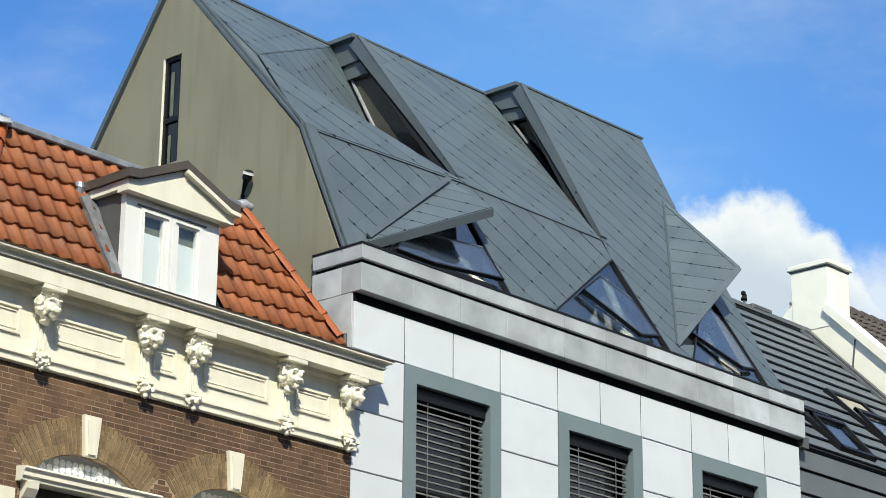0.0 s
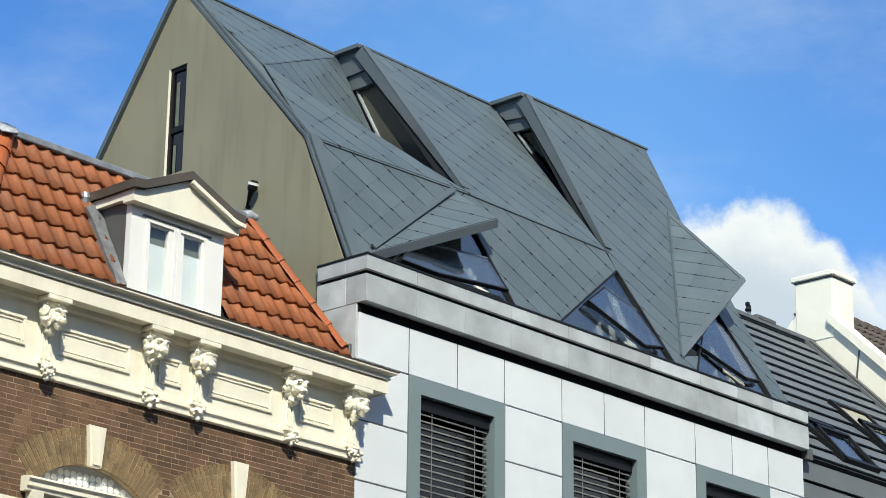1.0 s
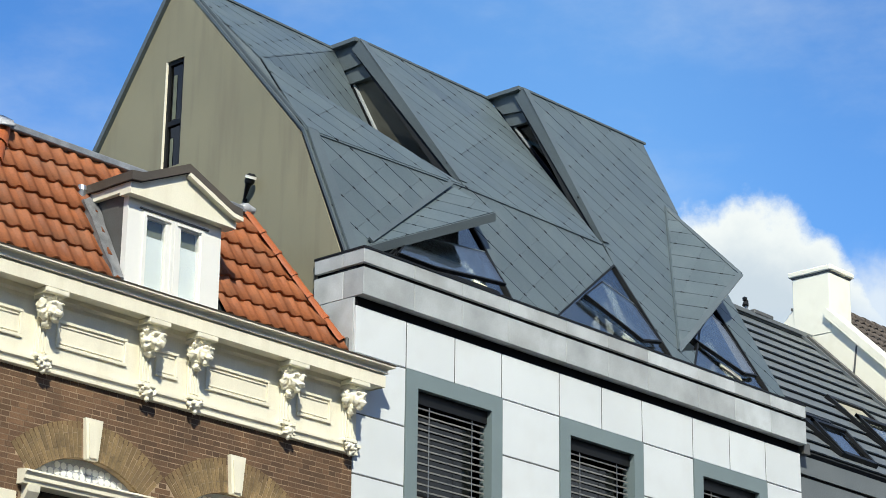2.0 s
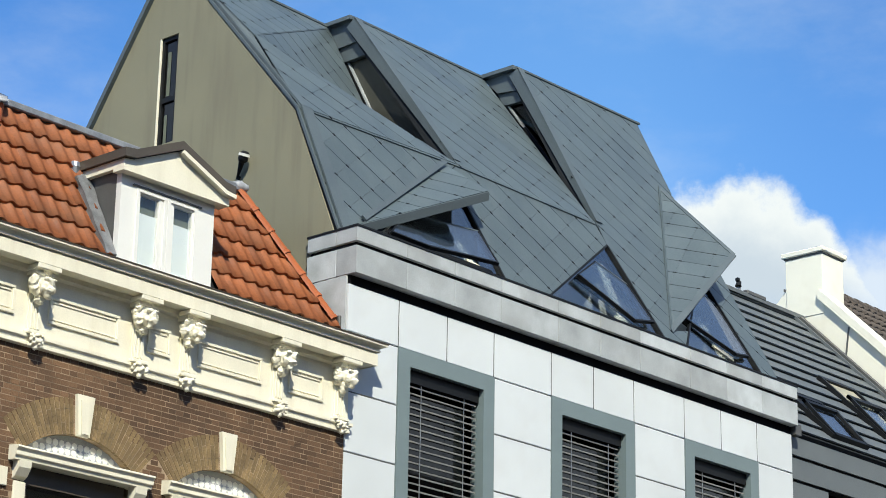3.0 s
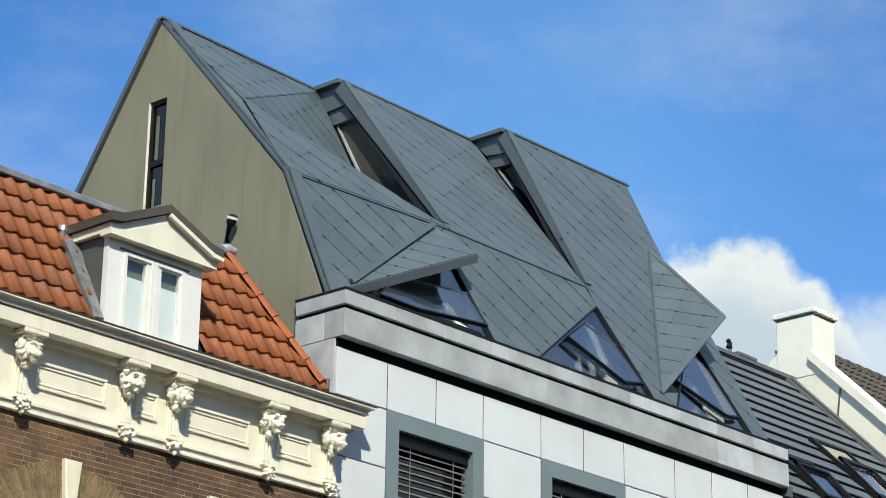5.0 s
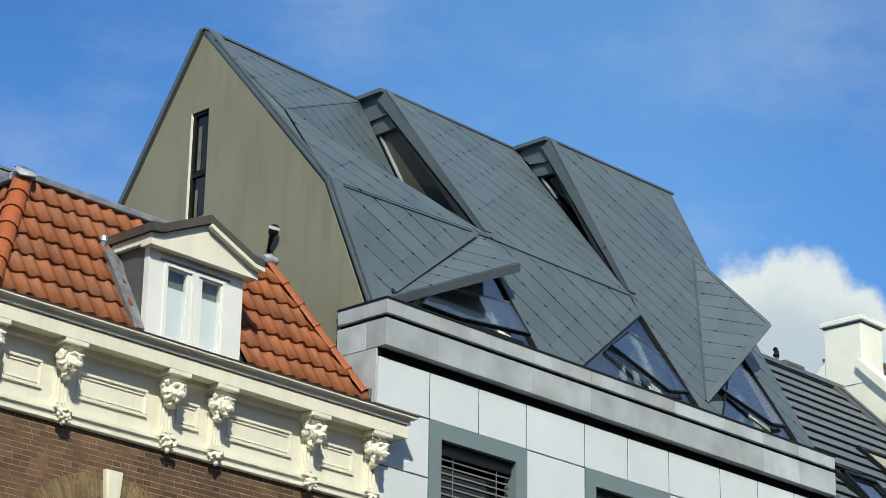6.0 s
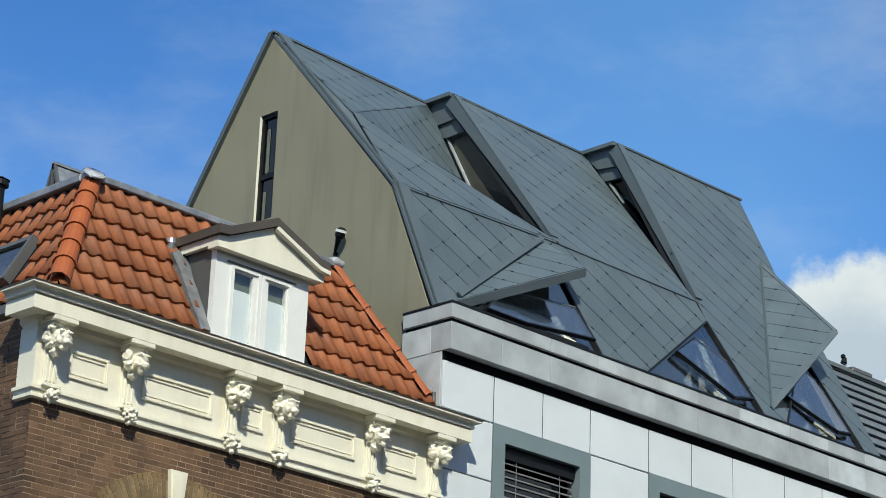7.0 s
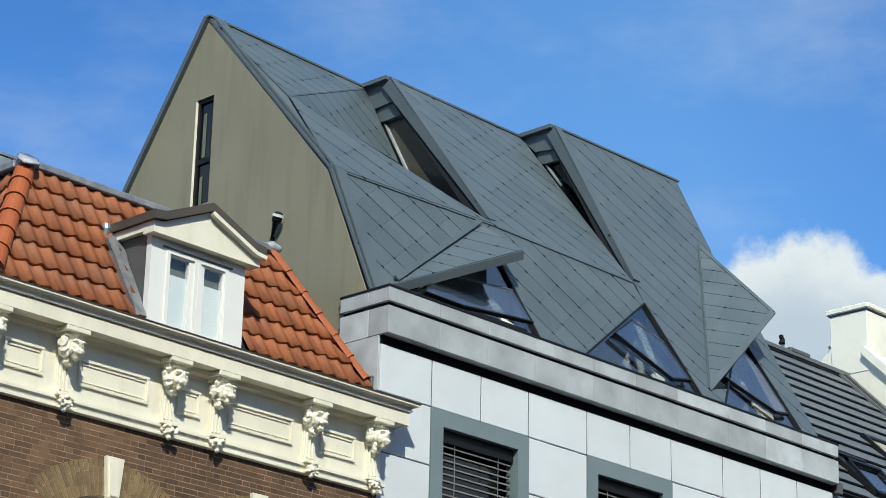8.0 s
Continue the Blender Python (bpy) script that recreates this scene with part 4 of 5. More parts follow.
# arched windows
for c in WC:
    win = adopt(thing("arched_window", (c, 0, 5), "", ""), bh, Matrix.Translation((c, 0, 5)))
    tagged(win, "cream sash window under a brick arch with pierced lunette")
    b = B()
    a = arc(c, AR - 0.005, -41.8, 41.8, 14)
    prism(b, [(x, 0.10, z) for x, z in a], (0, 0.05, 0))
    part("lunette", b, PLASTER, win, "pale grey backing of the pierced lunette")
    b = B()
    for i in range(-11, 12):
        for j in range(0, 8):
            x, z = c + i * 0.083, 6.88 + j * 0.075
            if (x - c) ** 2 + (z - AZ0) ** 2 < (AR - 0.045) ** 2:
                tube(b, (x, 0.101, z), (x, 0.092, z), 0.0395, 0.037, 8)
    tagged(part("lattice", b, WHITEPAINT, win, "white pierced lattice"), kind="stuff")
    b = B()
    loft(b, [[(x, py, pz) for py, pz in ((0.1, 6.955), (-0.155, 6.925), (-0.16, 6.905), (-0.145, 6.895), (-0.13, 6.87), (-0.13, 6.835), (-0.11, 6.825), (-0.10, 6.79), (0.1, 6.79))]
             for x in (c - 0.90, c + 0.90)])
    part("hood", b, CREAM, win, "cream hood moulding")
    for s in (-1, 1):
        b = B()
        x = c + s * 0.76
        prism(b, [(x - 0.075, 0.02, 6.788), (x - 0.075, -0.115, 6.788), (x - 0.075, -0.105, 6.72), (x - 0.075, -0.05, 6.64), (x - 0.075, 0.02, 6.60)], (0.15, 0, 0))
        part("hood_bracket", b, CREAM, win)
        b = B()
        box(b, c + s * 0.745 - 0.075, c + s * 0.745 + 0.075, -0.02, 0.1, 4.7, 6.595, 0.006)
        part("jamb", b, CREAM, win)
    b = B()
    box(b, c - 0.665, c + 0.665, 0.06, 0.12, 6.60, 6.785)
    box(b, c - 0.665, c - 0.60, 0.06, 0.12, 4.7, 6.60)
    box(b, c + 0.60, c + 0.665, 0.06, 0.12, 4.7, 6.60)
    box(b, c - 0.60, c + 0.60, 0.06, 0.12, 5.6, 5.66)
    part("sash", b, BROWNLEAD, win, "dark brown sash frame")
    b = B()
    box(b, c - 0.60, c + 0.60, 0.085, 0.095, 4.7, 6.60)
    part("pane", b, GLASS, win).visible_shadow = False
    # sheet added behind the pane; its grey-green stands in for the reflection
    b = B()
    box(b, c - 0.60, c + 0.60, 0.16, 0.17, 4.7, 6.58)
    part("blind", b, PANETONE, win, "grey-green sheet standing in for reflections in the pane")
    b = B()
    prism(b, [(c - 0.075, 0.0, 7.19), (c + 0.075, 0.0, 7.19), (c + 0.115, 0.0, 7.62), (c - 0.115, 0.0, 7.62)], (0, -0.05, 0))
    part("keystone", b, CREAM, win, "cream tapered keystone")
    b = B()
    prism(b, [(c - 0.045, -0.05, 7.21), (c + 0.045, -0.05, 7.21), (c + 0.078, -0.05, 7.56), (c - 0.078, -0.05, 7.56)], (0, -0.018, 0))
    part("keystone_face", b, CREAM, win)
for x0, x1 in ((BL - 0.02, WC[0] - 0.91), (WC[0] + 0.91, WC[1] - 0.91), (WC[1] + 0.91, BR)):
    b = B()
    box(b, x0, x1, -0.03, 0.007, 6.52, 6.71, 0.006)
    part("string_course", b, CREAM, bh, "cream stone string course")

# mansard: body, zinc edge, tiles
man = adopt(thing("mansard_roof", (-2.8, 2, 9.1), "", ""), bh, Matrix.Translation((-2.8, 2, 9.1)))
tagged(man, "mansard of orange clay pantiles with a grey zinc top edge")
bm = B()
loft(bm, [[(-5.52, 0.10, 9.12), (0.0, 0.10, 9.12), (0.0, 6.3, 9.12), (-5.52, 6.3, 9.12)],
          [(-4.55, 1.02, 10.87), (-0.92, 1.02, 10.87), (-0.92, 5.38, 10.87), (-4.55, 5.38, 10.87)]])
part("roof_body", bm, UNDER, man)
for lim in ((-4.62, -0.82, 0.93, 1.08, 10.90, 10.985), (-4.63, -4.48, 1.081, 5.4, 10.89, 10.985), (-0.97, -0.82, 1.081, 5.4, 10.89, 10.985)):
    bm = B()
    box(bm, *lim, 0.012)
    part("zinc_edge", bm, LEAD, man, "grey zinc edge strip")
bm = B()
prism(bm, [(-4.65, 0.87, 10.80), (-4.50, 0.83, 10.80), (-4.41, 0.93, 10.87), (-4.45, 1.07, 10.95), (-4.59, 1.09, 10.95), (-4.66, 0.99, 10.87)], (0.015, 0.03, 0.075))
bmesh.ops.bevel(bm, geom=bm.edges[:], offset=0.02, segments=2, affect="EDGES")
for v in bm.verts:
    v.co = Vector((-4.53, 0.96, 10.88)) + (v.co - Vector((-4.53, 0.96, 10.88))) * 1.12 + Vector((-0.02, -0.05, 0.045)) + noise.noise_vector(v.co * 16) * 0.02
part("lead_saddle", bm, PALELEAD, man, "pale wrinkled lead saddle", smooth=True)
bm = B()
beam(bm, (-5.50, 0.25, 9.12), (-5.50, 6.3, 9.12), 0.14, 0.10, (0, 0, 1))
part("side_gutter", bm, LEADDARK, man, "dark side gutter")

NP = 14


def roll(s):
    """Height across a pantile: a broad shallow pan and a short round roll."""
    d = abs(s - 0.27)
    return (0.5 + 0.5 * math.cos(min(d / 0.40, 1) * math.pi)) + 0.42 * max(0.0, (s - 0.72) / 0.28) ** 2


def tile_mesh(name, wide, long, amp, material):
    """One pantile: a wave across, a thick lower edge."""
    v, f = [], []
    for zc, yy in ((0.036, 0.0), (0.0, long)):
        for k in range(NP):
            s = k / (NP - 1)
            v.append((s * wide, yy, zc + amp * roll(s)))
    v += [(x, y, z - 0.030) for x, y, z in v[:NP]]
    for k in range(NP - 1):
        f += [(k, k + 1, NP + k + 1, NP + k), (2 * NP + k, 2 * NP + k + 1, k + 1, k)]
    me = bpy.data.meshes.new(name)
    me.from_pydata(v, [], f)
    for p in me.polygons:
        p.use_smooth = p.index % 2 == 0
    me.materials.append(material)
    return me


PITCH, GAUGE = 0.205, 0.314
TILE = tile_mesh("pantile", 0.222, 0.365, 0.036, PANTILE)
trng = random.Random(3)


def clip_tile(m, planes):
    """The tile at m, cut by planes (point, normal kept side); None if nothing is left."""
    t = B()
    t.from_mesh(TILE)
    bmesh.ops.transform(t, matrix=m, verts=t.verts[:])
    cut = False
    for p, nn in planes:
        if any((v.co - Vector(p)).dot(Vector(nn)) < 0 for v in t.verts):
            cut = True
            bmesh.ops.bisect_plane(t, geom=t.verts[:] + t.edges[:] + t.faces[:], plane_co=p, plane_no=nn, clear_inner=True)
    if not t.faces:
        t.free()
        return None
    if not cut:
        t.free()
        return TILE, m
    me = bpy.data.meshes.new("pantile")
    t.to_mesh(me)
    t.free()
    me.materials.append(PANTILE)
    return me, Matrix.Identity(4)


def tile_field(parent, origin, along, up, cols, rows, planes, skip):
    along, up = Vector(along).normalized(), Vector(up).normalized()
    nrm = along.cross(up)
    base = Matrix((along, up, nrm)).transposed().to_4x4()
    for r in range(rows):
        for c in range(cols):
            o = Vector(origin) + along * (c * PITCH) + up * (r * GAUGE)
            mid = o + along * 0.1 + up * 0.19
            if skip(mid):
                continue
            jig = Matrix.Rotation(radians(trng.uniform(-1.2, 1.2)), 4, "Z") @ Matrix.Translation((trng.uniform(-0.0015, 0.004), trng.uniform(-0.012, 0.012), trng.uniform(-0.003, 0.004)))
            got = clip_tile(Matrix.Translation(o) @ base @ jig, planes)
            if got:
                piece("pantile", got[0], parent, got[1])


# hip line of the front and side slopes
HB, HT = Vector((-5.41, 0.17, 9.30)), Vector((-4.53, 1.0, 10.88))
RB, RT = Vector((-0.075, 0.19, 9.34)), Vector((-0.90, 1.0, 10.88))
hipn = (HT - HB).cross(Vector((-1, -1, 0.2))).normalized()
if hipn.x < 0:
    hipn = -hipn
hipr = (RT - RB).cross(Vector((1, -1, 0.2))).normalized()
if hipr.x > 0:
    hipr = -hipr
upf = Vector((0, 1.0, 1.9))
front = adopt(thing("front_slope", (-2.8, 1, 9.2), "", ""), man, Matrix.Translation((-2.8, 1, 9.2)))
tagged(front, "front slope of orange pantiles")
tile_field(front, (-5.45, 0.13, 9.235), (1, 0, 0), upf, 28, 6,
           [(HB, hipn), (RB, hipr), ((0, 0.99, 0), (0, -1, 0))],
           lambda p: -3.44 < p.x < -2.06 and p.y < 0.68)
sidef = adopt(thing("side_slope", (-5, 3, 9.2), "", ""), man, Matrix.Translation((-5, 3, 9.2)))
tagged(sidef, "side slope of orange pantiles")
ups = Vector((0.561, 0, 1.0))
tile_field(sidef, (-5.45, 5.0, 9.225), (0, -1, 0), ups, 25, 6,
           [(HB, -hipn), ((-4.56, 0, 0), (-1, 0, 0))],
           lambda p: 1.19 < p.y < 1.93 and 9.50 < p.z < 10.12)


def half_round(parent, p, q, n, r, name, label):
    """A row of overlapping half-round ridge tiles from p up to q."""
    p, q = Vector(p), Vector(q)
    d = (q - p) / n
    dn = d.normalized()
    s = dn.cross(Vector((0, 0, 1))).normalized()
    w = s.cross(dn)
    for k in range(n):
        b = B()
        rings = []
        for t, rr in ((-0.04, r * 1.12), (0.06, r * 1.10), (0.10, r * 1.0), (1.0, r * 0.94)):
            c = p + d * (k + t)
            outer = [c + s * (rr * math.cos(a)) + w * (rr * math.sin(a) - 0.02) for a in (math.pi * i / 8 for i in range(9))]
            inner = [c + s * ((rr - 0.014) * math.cos(a)) + w * ((rr - 0.014) * math.sin(a) - 0.02) for a in (math.pi * i / 8 for i in range(8, -1, -1))]
            rings.append(outer + inner)
        loft(b, rings)
        part(name, b, HIPTILE, parent, label, smooth=False)


half_round(man, HB + Vector((-0.02, -0.02, 0.02)), HT + Vector((-0.02, -0.02, 0.0)), 6, 0.115, "hip_tile", "bright orange half-round hip tile")
half_round(man, RB + Vector((0.0, -0.01, 0.03)), RT + Vector((0.0, -0.01, 0.04)), 6, 0.085, "hip_tile", "bright orange half-round hip tile")
bm = B()
blob(bm, (-0.90, 0.99, 10.96), 0.095, (1.5, 1, 0.8), 2)
for v in bm.verts:
    v.co += noise.noise_vector(v.co * 14) * 0.035
part("lead_saddle", bm, PALELEAD, man, "pale wrinkled lead saddle", smooth=True)
bm = B()
box(bm, -0.035, 0.055, 0.10, 0.9, 9.15, 9.42, 0.01)
part("lead_soaker", bm, LEADDARK, man, "dark lead flashing against the stone house")

# skylight in the side slope, roof lantern, flue
def slope_box(u0, u1, w0, w1, o, al, up, h):
    al, up = Vector(al).normalized(), Vector(up).normalized()
    n = al.cross(up)
    pt = [Vector(o) + al * a + up * b_ for a, b_ in ((u0, w0), (u1, w0), (u1, w1), (u0, w1))]
    b = B()
    prism(b, pt, n * h)
    return b


sk = thing("side_skylight", (-5.3, 1.6, 9.5), "dark-framed skylight in the tiled side slope", "skylight")
so = (-5.31, 1.95, 9.53)
for u0, u1, w0, w1 in ((0, 0.76, 0, 0.06), (0, 0.76, 0.60, 0.67), (0, 0.06, 0.06, 0.60), (0.70, 0.76, 0.06, 0.60)):
    part("frame", slope_box(u0, u1, w0, w1, so, (0, -1, 0), ups, 0.11), LEADDARK, sk)
part("pane", slope_box(0.06, 0.70, 0.06, 0.60, so, (0, -1, 0), ups, 0.08), GLASS, sk).visible_shadow = False
lan = thing("roof_lantern", (-3.9, 1.86, 10.87), "small gabled zinc roof lantern with a glazed gable", "skylight")
LX0, LX1, LY0, LY1, LZ0, LZ1 = -4.43, -3.35, 1.69, 2.04, 10.86, 11.36
LYM = (LY0 + LY1) / 2 + 0.01
for y0 in (LY0, LY1):
    bm = B()
    prism(bm, [(LX0, y0, LZ0), (LX1, y0, LZ0), (LX1, LYM, LZ1), (LX0, LYM, LZ1)], (0, 0, 0.012))
    part("roof_sheet", bm, LEAD, lan, "grey zinc sheet")
bm = B()
prism(bm, [(LX0 + 0.02, LY0 + 0.02, LZ0), (LX0 + 0.02, LY1 - 0.02, LZ0), (LX0 + 0.02, LYM, LZ1 - 0.03)], (0.008, 0, 0))
part("pane", bm, GLASS, lan).visible_shadow = False
for p, q in (((LY0, LZ0), (LYM, LZ1)), ((LY1, LZ0), (LYM, LZ1)), ((LYM, LZ0), (LYM, LZ1 - 0.03))):
    bm = B()
    beam(bm, (LX0, p[0], p[1]), (LX0, q[0], q[1]), 0.035, 0.04, (1, 0, 0))
    part("bar", bm, LEADDARK, lan, "dark glazing bar")
bm = B()
beam(bm, (LX0 - 0.02, LYM, LZ1 + 0.01), (LX1, LYM, LZ1 + 0.01), 0.05, 0.03, (0, 0, 1))
part("ridge_cap", bm, LEAD, lan)
flue = thing("flue_pipe", (-4.72, 2.5, 10.4), "black metal flue pipe with a cowl", "flue")
bm = B()
tube(bm, (-4.72, 2.5, 10.4), (-4.72, 2.5, 11.16), 0.07, n=14)
part("pipe", bm, FRAMEDARK, flue)
bm = B()
tube(bm, (-4.72, 2.5, 11.16), (-4.72, 2.5, 11.22), 0.11, 0.11, 14)
tube(bm, (-4.72, 2.5, 11.23), (-4.72, 2.5, 11.27), 0.12, 0.05, 14)
part("cowl", bm, FRAMEDARK, flue)

# dormer
dor = thing("dormer", (-2.76, 0.6, 9.2), "white two-light dormer with a pediment and lead cheeks", "dormer")
DX0, DX1 = -3.46, -2.10
for nm, x0, x1, z0, z1 in (("stile", DX0, -3.19, 9.14, 10.20), ("stile", -2.41, DX1, 9.14, 10.20), ("head_rail", -3.19, -2.41, 10.045, 10.20), ("cill", -3.19, -2.41, 9.14, 9.24), ("mullion", -2.90, -2.70, 9.24, 10.045)):
    bm = B()
    box(bm, x0, x1, 0.08, 0.16, z0, z1)
    part(nm, bm, WHITEPAINT, dor)
bm = B()
box(bm, -3.30, -2.30, 0.060, 0.079, 10.105, 10.122)
part("drip_bead", bm, LEADDARK, dor, "dark drip bead over the lights")
for x0, x1 in ((-3.245, -2.803), (-2.797, -2.355)):
    b = B()
    for a0, a1, z0, z1 in ((x0, x0 + 0.045, 9.2, 10.085), (x1 - 0.045, x1, 9.2, 10.085), (x0 + 0.045, x1 - 0.045, 10.05, 10.085)):
        box(b, a0, a1, 0.062, 0.0795, z0, z1, 0.003)
    part("leaf_frame", b, WHITEPAINT, dor)
for x0, x1 in ((-3.19, -2.90), (-2.70, -2.41)):
    b = B()
    for a0, a1, z0, z1 in ((x0, x1, 10.03, 10.045), (x0, x0 + 0.012, 9.24, 10.03), (x1 - 0.012, x1, 9.24, 10.03)):
        box(b, a0, a1, 0.085, 0.13, z0, z1)
    part("sash", b, WHITEPAINT, dor)
    b = B()
    box(b, x0 + 0.012, x1 - 0.012, 0.100, 0.106, 9.24, 10.03)
    part("pane", b, CLEARGLASS, dor).visible_shadow = False
    b = B()
    n = 12
    loft(b, [[(x0 + (x1 - x0) * k / n, 0.125 + 0.0006 * math.sin(k * 2.1), z) for k in range(n + 1)] for z in (9.24, 9.84)], closed=False)
    part("curtain", b, CURTAIN, dor, "white net curtain")
# grey-green panel that stands in for the dim interior and reflections
bm = B()
box(bm, DX0 + 0.04, DX1 - 0.04, 0.17, 0.2, 9.1, 10.2)
part("room_back", bm, PANETONE, dor)
for x in (DX0, DX1 - 0.03):
    b = B()
    prism(b, [(x, 0.165, 9.16), (x, 0.165, 10.24), (x, 0.70, 10.26)], (0.03, 0, 0))
    part("cheek", b, LEADDARK, dor, "dark lead-clad cheek")
ped = [(-3.53, 10.20), (-1.98, 10.20), (-1.98, 10.33), (-2.10, 10.345), (-2.755, 10.63), (-3.40, 10.345), (-3.53, 10.33)]
bm = B()
prism(bm, [(x, -0.03, z) for x, z in ped], (0, 0.18, 0))
part("pediment", bm, CREAM, dor, "cream pediment board")
for x in (-3.53, -2.04):
    bm = B()
    box(bm, x, x + 0.06, 0.151, 0.70, 10.235, 10.33)
    part("eave_board", bm, CREAM, dor)
top = [(-1.94, 10.332), (-2.09, 10.35), (-2.755, 10.64), (-3.41, 10.35), (-3.57, 10.332)]
bm = B()
prism(bm, [(x, -0.09, z) for x, z in top] + [(x, -0.09, z + 0.10) for x, z in top[::-1]], (0, 1.04, 0))
part("cap", bm, BROWNLEAD, dor, "brown lead-covered dormer roof")
bm = B()
for p, q in zip(top[:3], top[1:3]):
    beam(bm, (p[0], -0.065, p[1] - 0.026), (q[0], -0.065, q[1] - 0.026), 0.075, 0.045, (0, 0, 1))
part("cap_moulding", bm, CREAM, dor, "cream raking moulding")
bm = B()
prism(bm, [(-3.60, 0.13, 9.235), (-3.465, 0.13, 9.235), (-3.465, 0.69, 10.29), (-3.68, 0.64, 10.20)], (0, -0.06, 0.03))
bmesh.ops.subdivide_edges(bm, edges=bm.edges[:], cuts=7, use_grid_fill=True)
for v in bm.verts:
    v.co += noise.noise_vector(v.co * 11) * 0.018
part("flashing", bm, FLASH, dor, "crumpled grey lead flashing")
hop = thing("rain_hopper", (-3.60, 0.72, 10.2), "small steel rain hopper beside the dormer eave", "hopper")
bm = B()
tube(bm, (-3.60, 0.72, 10.24), (-3.60, 0.72, 10.37), 0.05, 0.065, 12)
tube(bm, (-3.60, 0.72, 10.37), (-3.60, 0.72, 10.43), 0.07, 0.055, 12)
part("bowl", bm, METAL, hop)
bm = B()
tube(bm, (-3.60, 0.72, 10.25), (-3.60, 0.60, 10.02), 0.03, 0.03, 8)
part("pipe", bm, LEADDARK, hop)

# ======== the slate-clad house ========
sh = thing("slate_house", (12.7, 3, 0), "grey slate-plank house with two open roof skylights", "house")
EY, EZ, RY, RZ = 0.05, 9.88, 4.06, 13.84
bm = B()
box(bm, 9.37, 10.45, 0.12, 0.4, 0, 9.85)
box(bm, 10.45, 11.9, 0.12, 0.4, 9.17, 9.85)
box(bm, 10.45, 11.9, 0.12, 0.4, 0, 7.6)
box(bm, 11.9, 16.0, 0.12, 0.4, 0, 9.85)
part("wall", bm, UNDER, sh)
z = 9.90
while z > 6.6:
    for x0, x1 in ((9.37, 10.44), (11.91, 15.98)) if z < 9.3 else ((9.37, 15.98),):
        b = B()
        prism(b, [(x0, 0.10, z - 0.035), (x0, 0.075, z - 0.355), (x0, 0.118, z - 0.355), (x0, 0.118, z - 0.035)], (x1 - x0, 0, 0))
        part("plank", b, SLATE, sh)
    z -= 0.36
bm = B()
box(bm, 10.45, 11.9, 0.25, 0.27, 7.6, 9.17)
part("pane", bm, DARKGLASS, sh, "dark window glass")
bm = B()
prism(bm, [(9.36, EY, EZ), (15.99, EY, EZ), (15.99, RY, RZ), (9.36, RY, RZ)], (0, 0.12, -0.12))
part("roof_deck", bm, UNDER, sh)
bm = B()
prism(bm, [(9.36, RY, RZ), (15.99, RY, RZ), (15.99, 7.9, 9.9), (9.36, 7.9, 9.9)], (0, -0.1, -0.1))
part("rear_slope", bm, SLATE, sh)
sd = Vector((0, RY - EY, RZ - EZ)).normalized()
sn = Vector((0, -sd.z, sd.y))
SL = math.hypot(RY - EY, RZ - EZ)


def on_roof(x, s, h=0.0):
    return Vector((x, EY, EZ)) + sd * s + sn * h


s, row = 0.0, 0
while s < SL - 0.05:
    e = min(s + 0.395, SL)
    b = B()
    prism(b, [on_roof(9.37, s + 0.045, 0.045), on_roof(9.37, e, 0.012), on_roof(9.37, e, 0.0), on_roof(9.37, s + 0.045, 0.02)], (15.98 - 9.37, 0, 0))
    part("slate_course", b, SLATE, sh)
    s += 0.395
bm = B()
beam(bm, (9.36, RY, RZ + 0.04), (16.0, RY, RZ + 0.04), 0.2, 0.07, (0, 0, 1))
part("ridge_cap", bm, SLATE, sh)
bm = B()
beam(bm, on_roof(15.9, 0, 0.06), on_roof(15.9, SL, 0.06), 0.14, 0.08, sn)
part("verge_strip", bm, LEADDARK, sh, "dark metal verge strip")
bm = B()
beam(bm, on_roof(15.7, 0, 0.05), on_roof(15.7, SL, 0.05), 0.04, 0.05, sn)
part("verge_strip", bm, SLATE, sh)
bm = B()
prism(bm, [(9.40, 0.6, 10.1), (9.40, 1.75, 11.45), (9.40, 1.0, 10.2)], (0.06, 0, 0))
part("party_flashing", bm, LEAD, sh, "pale flashing against the folded roof")
bm = B()
box(bm, 9.361, 9.52, -0.06, 0.07, 9.8, 9.96)
part("gutter_end", bm, LEADDARK, sh)


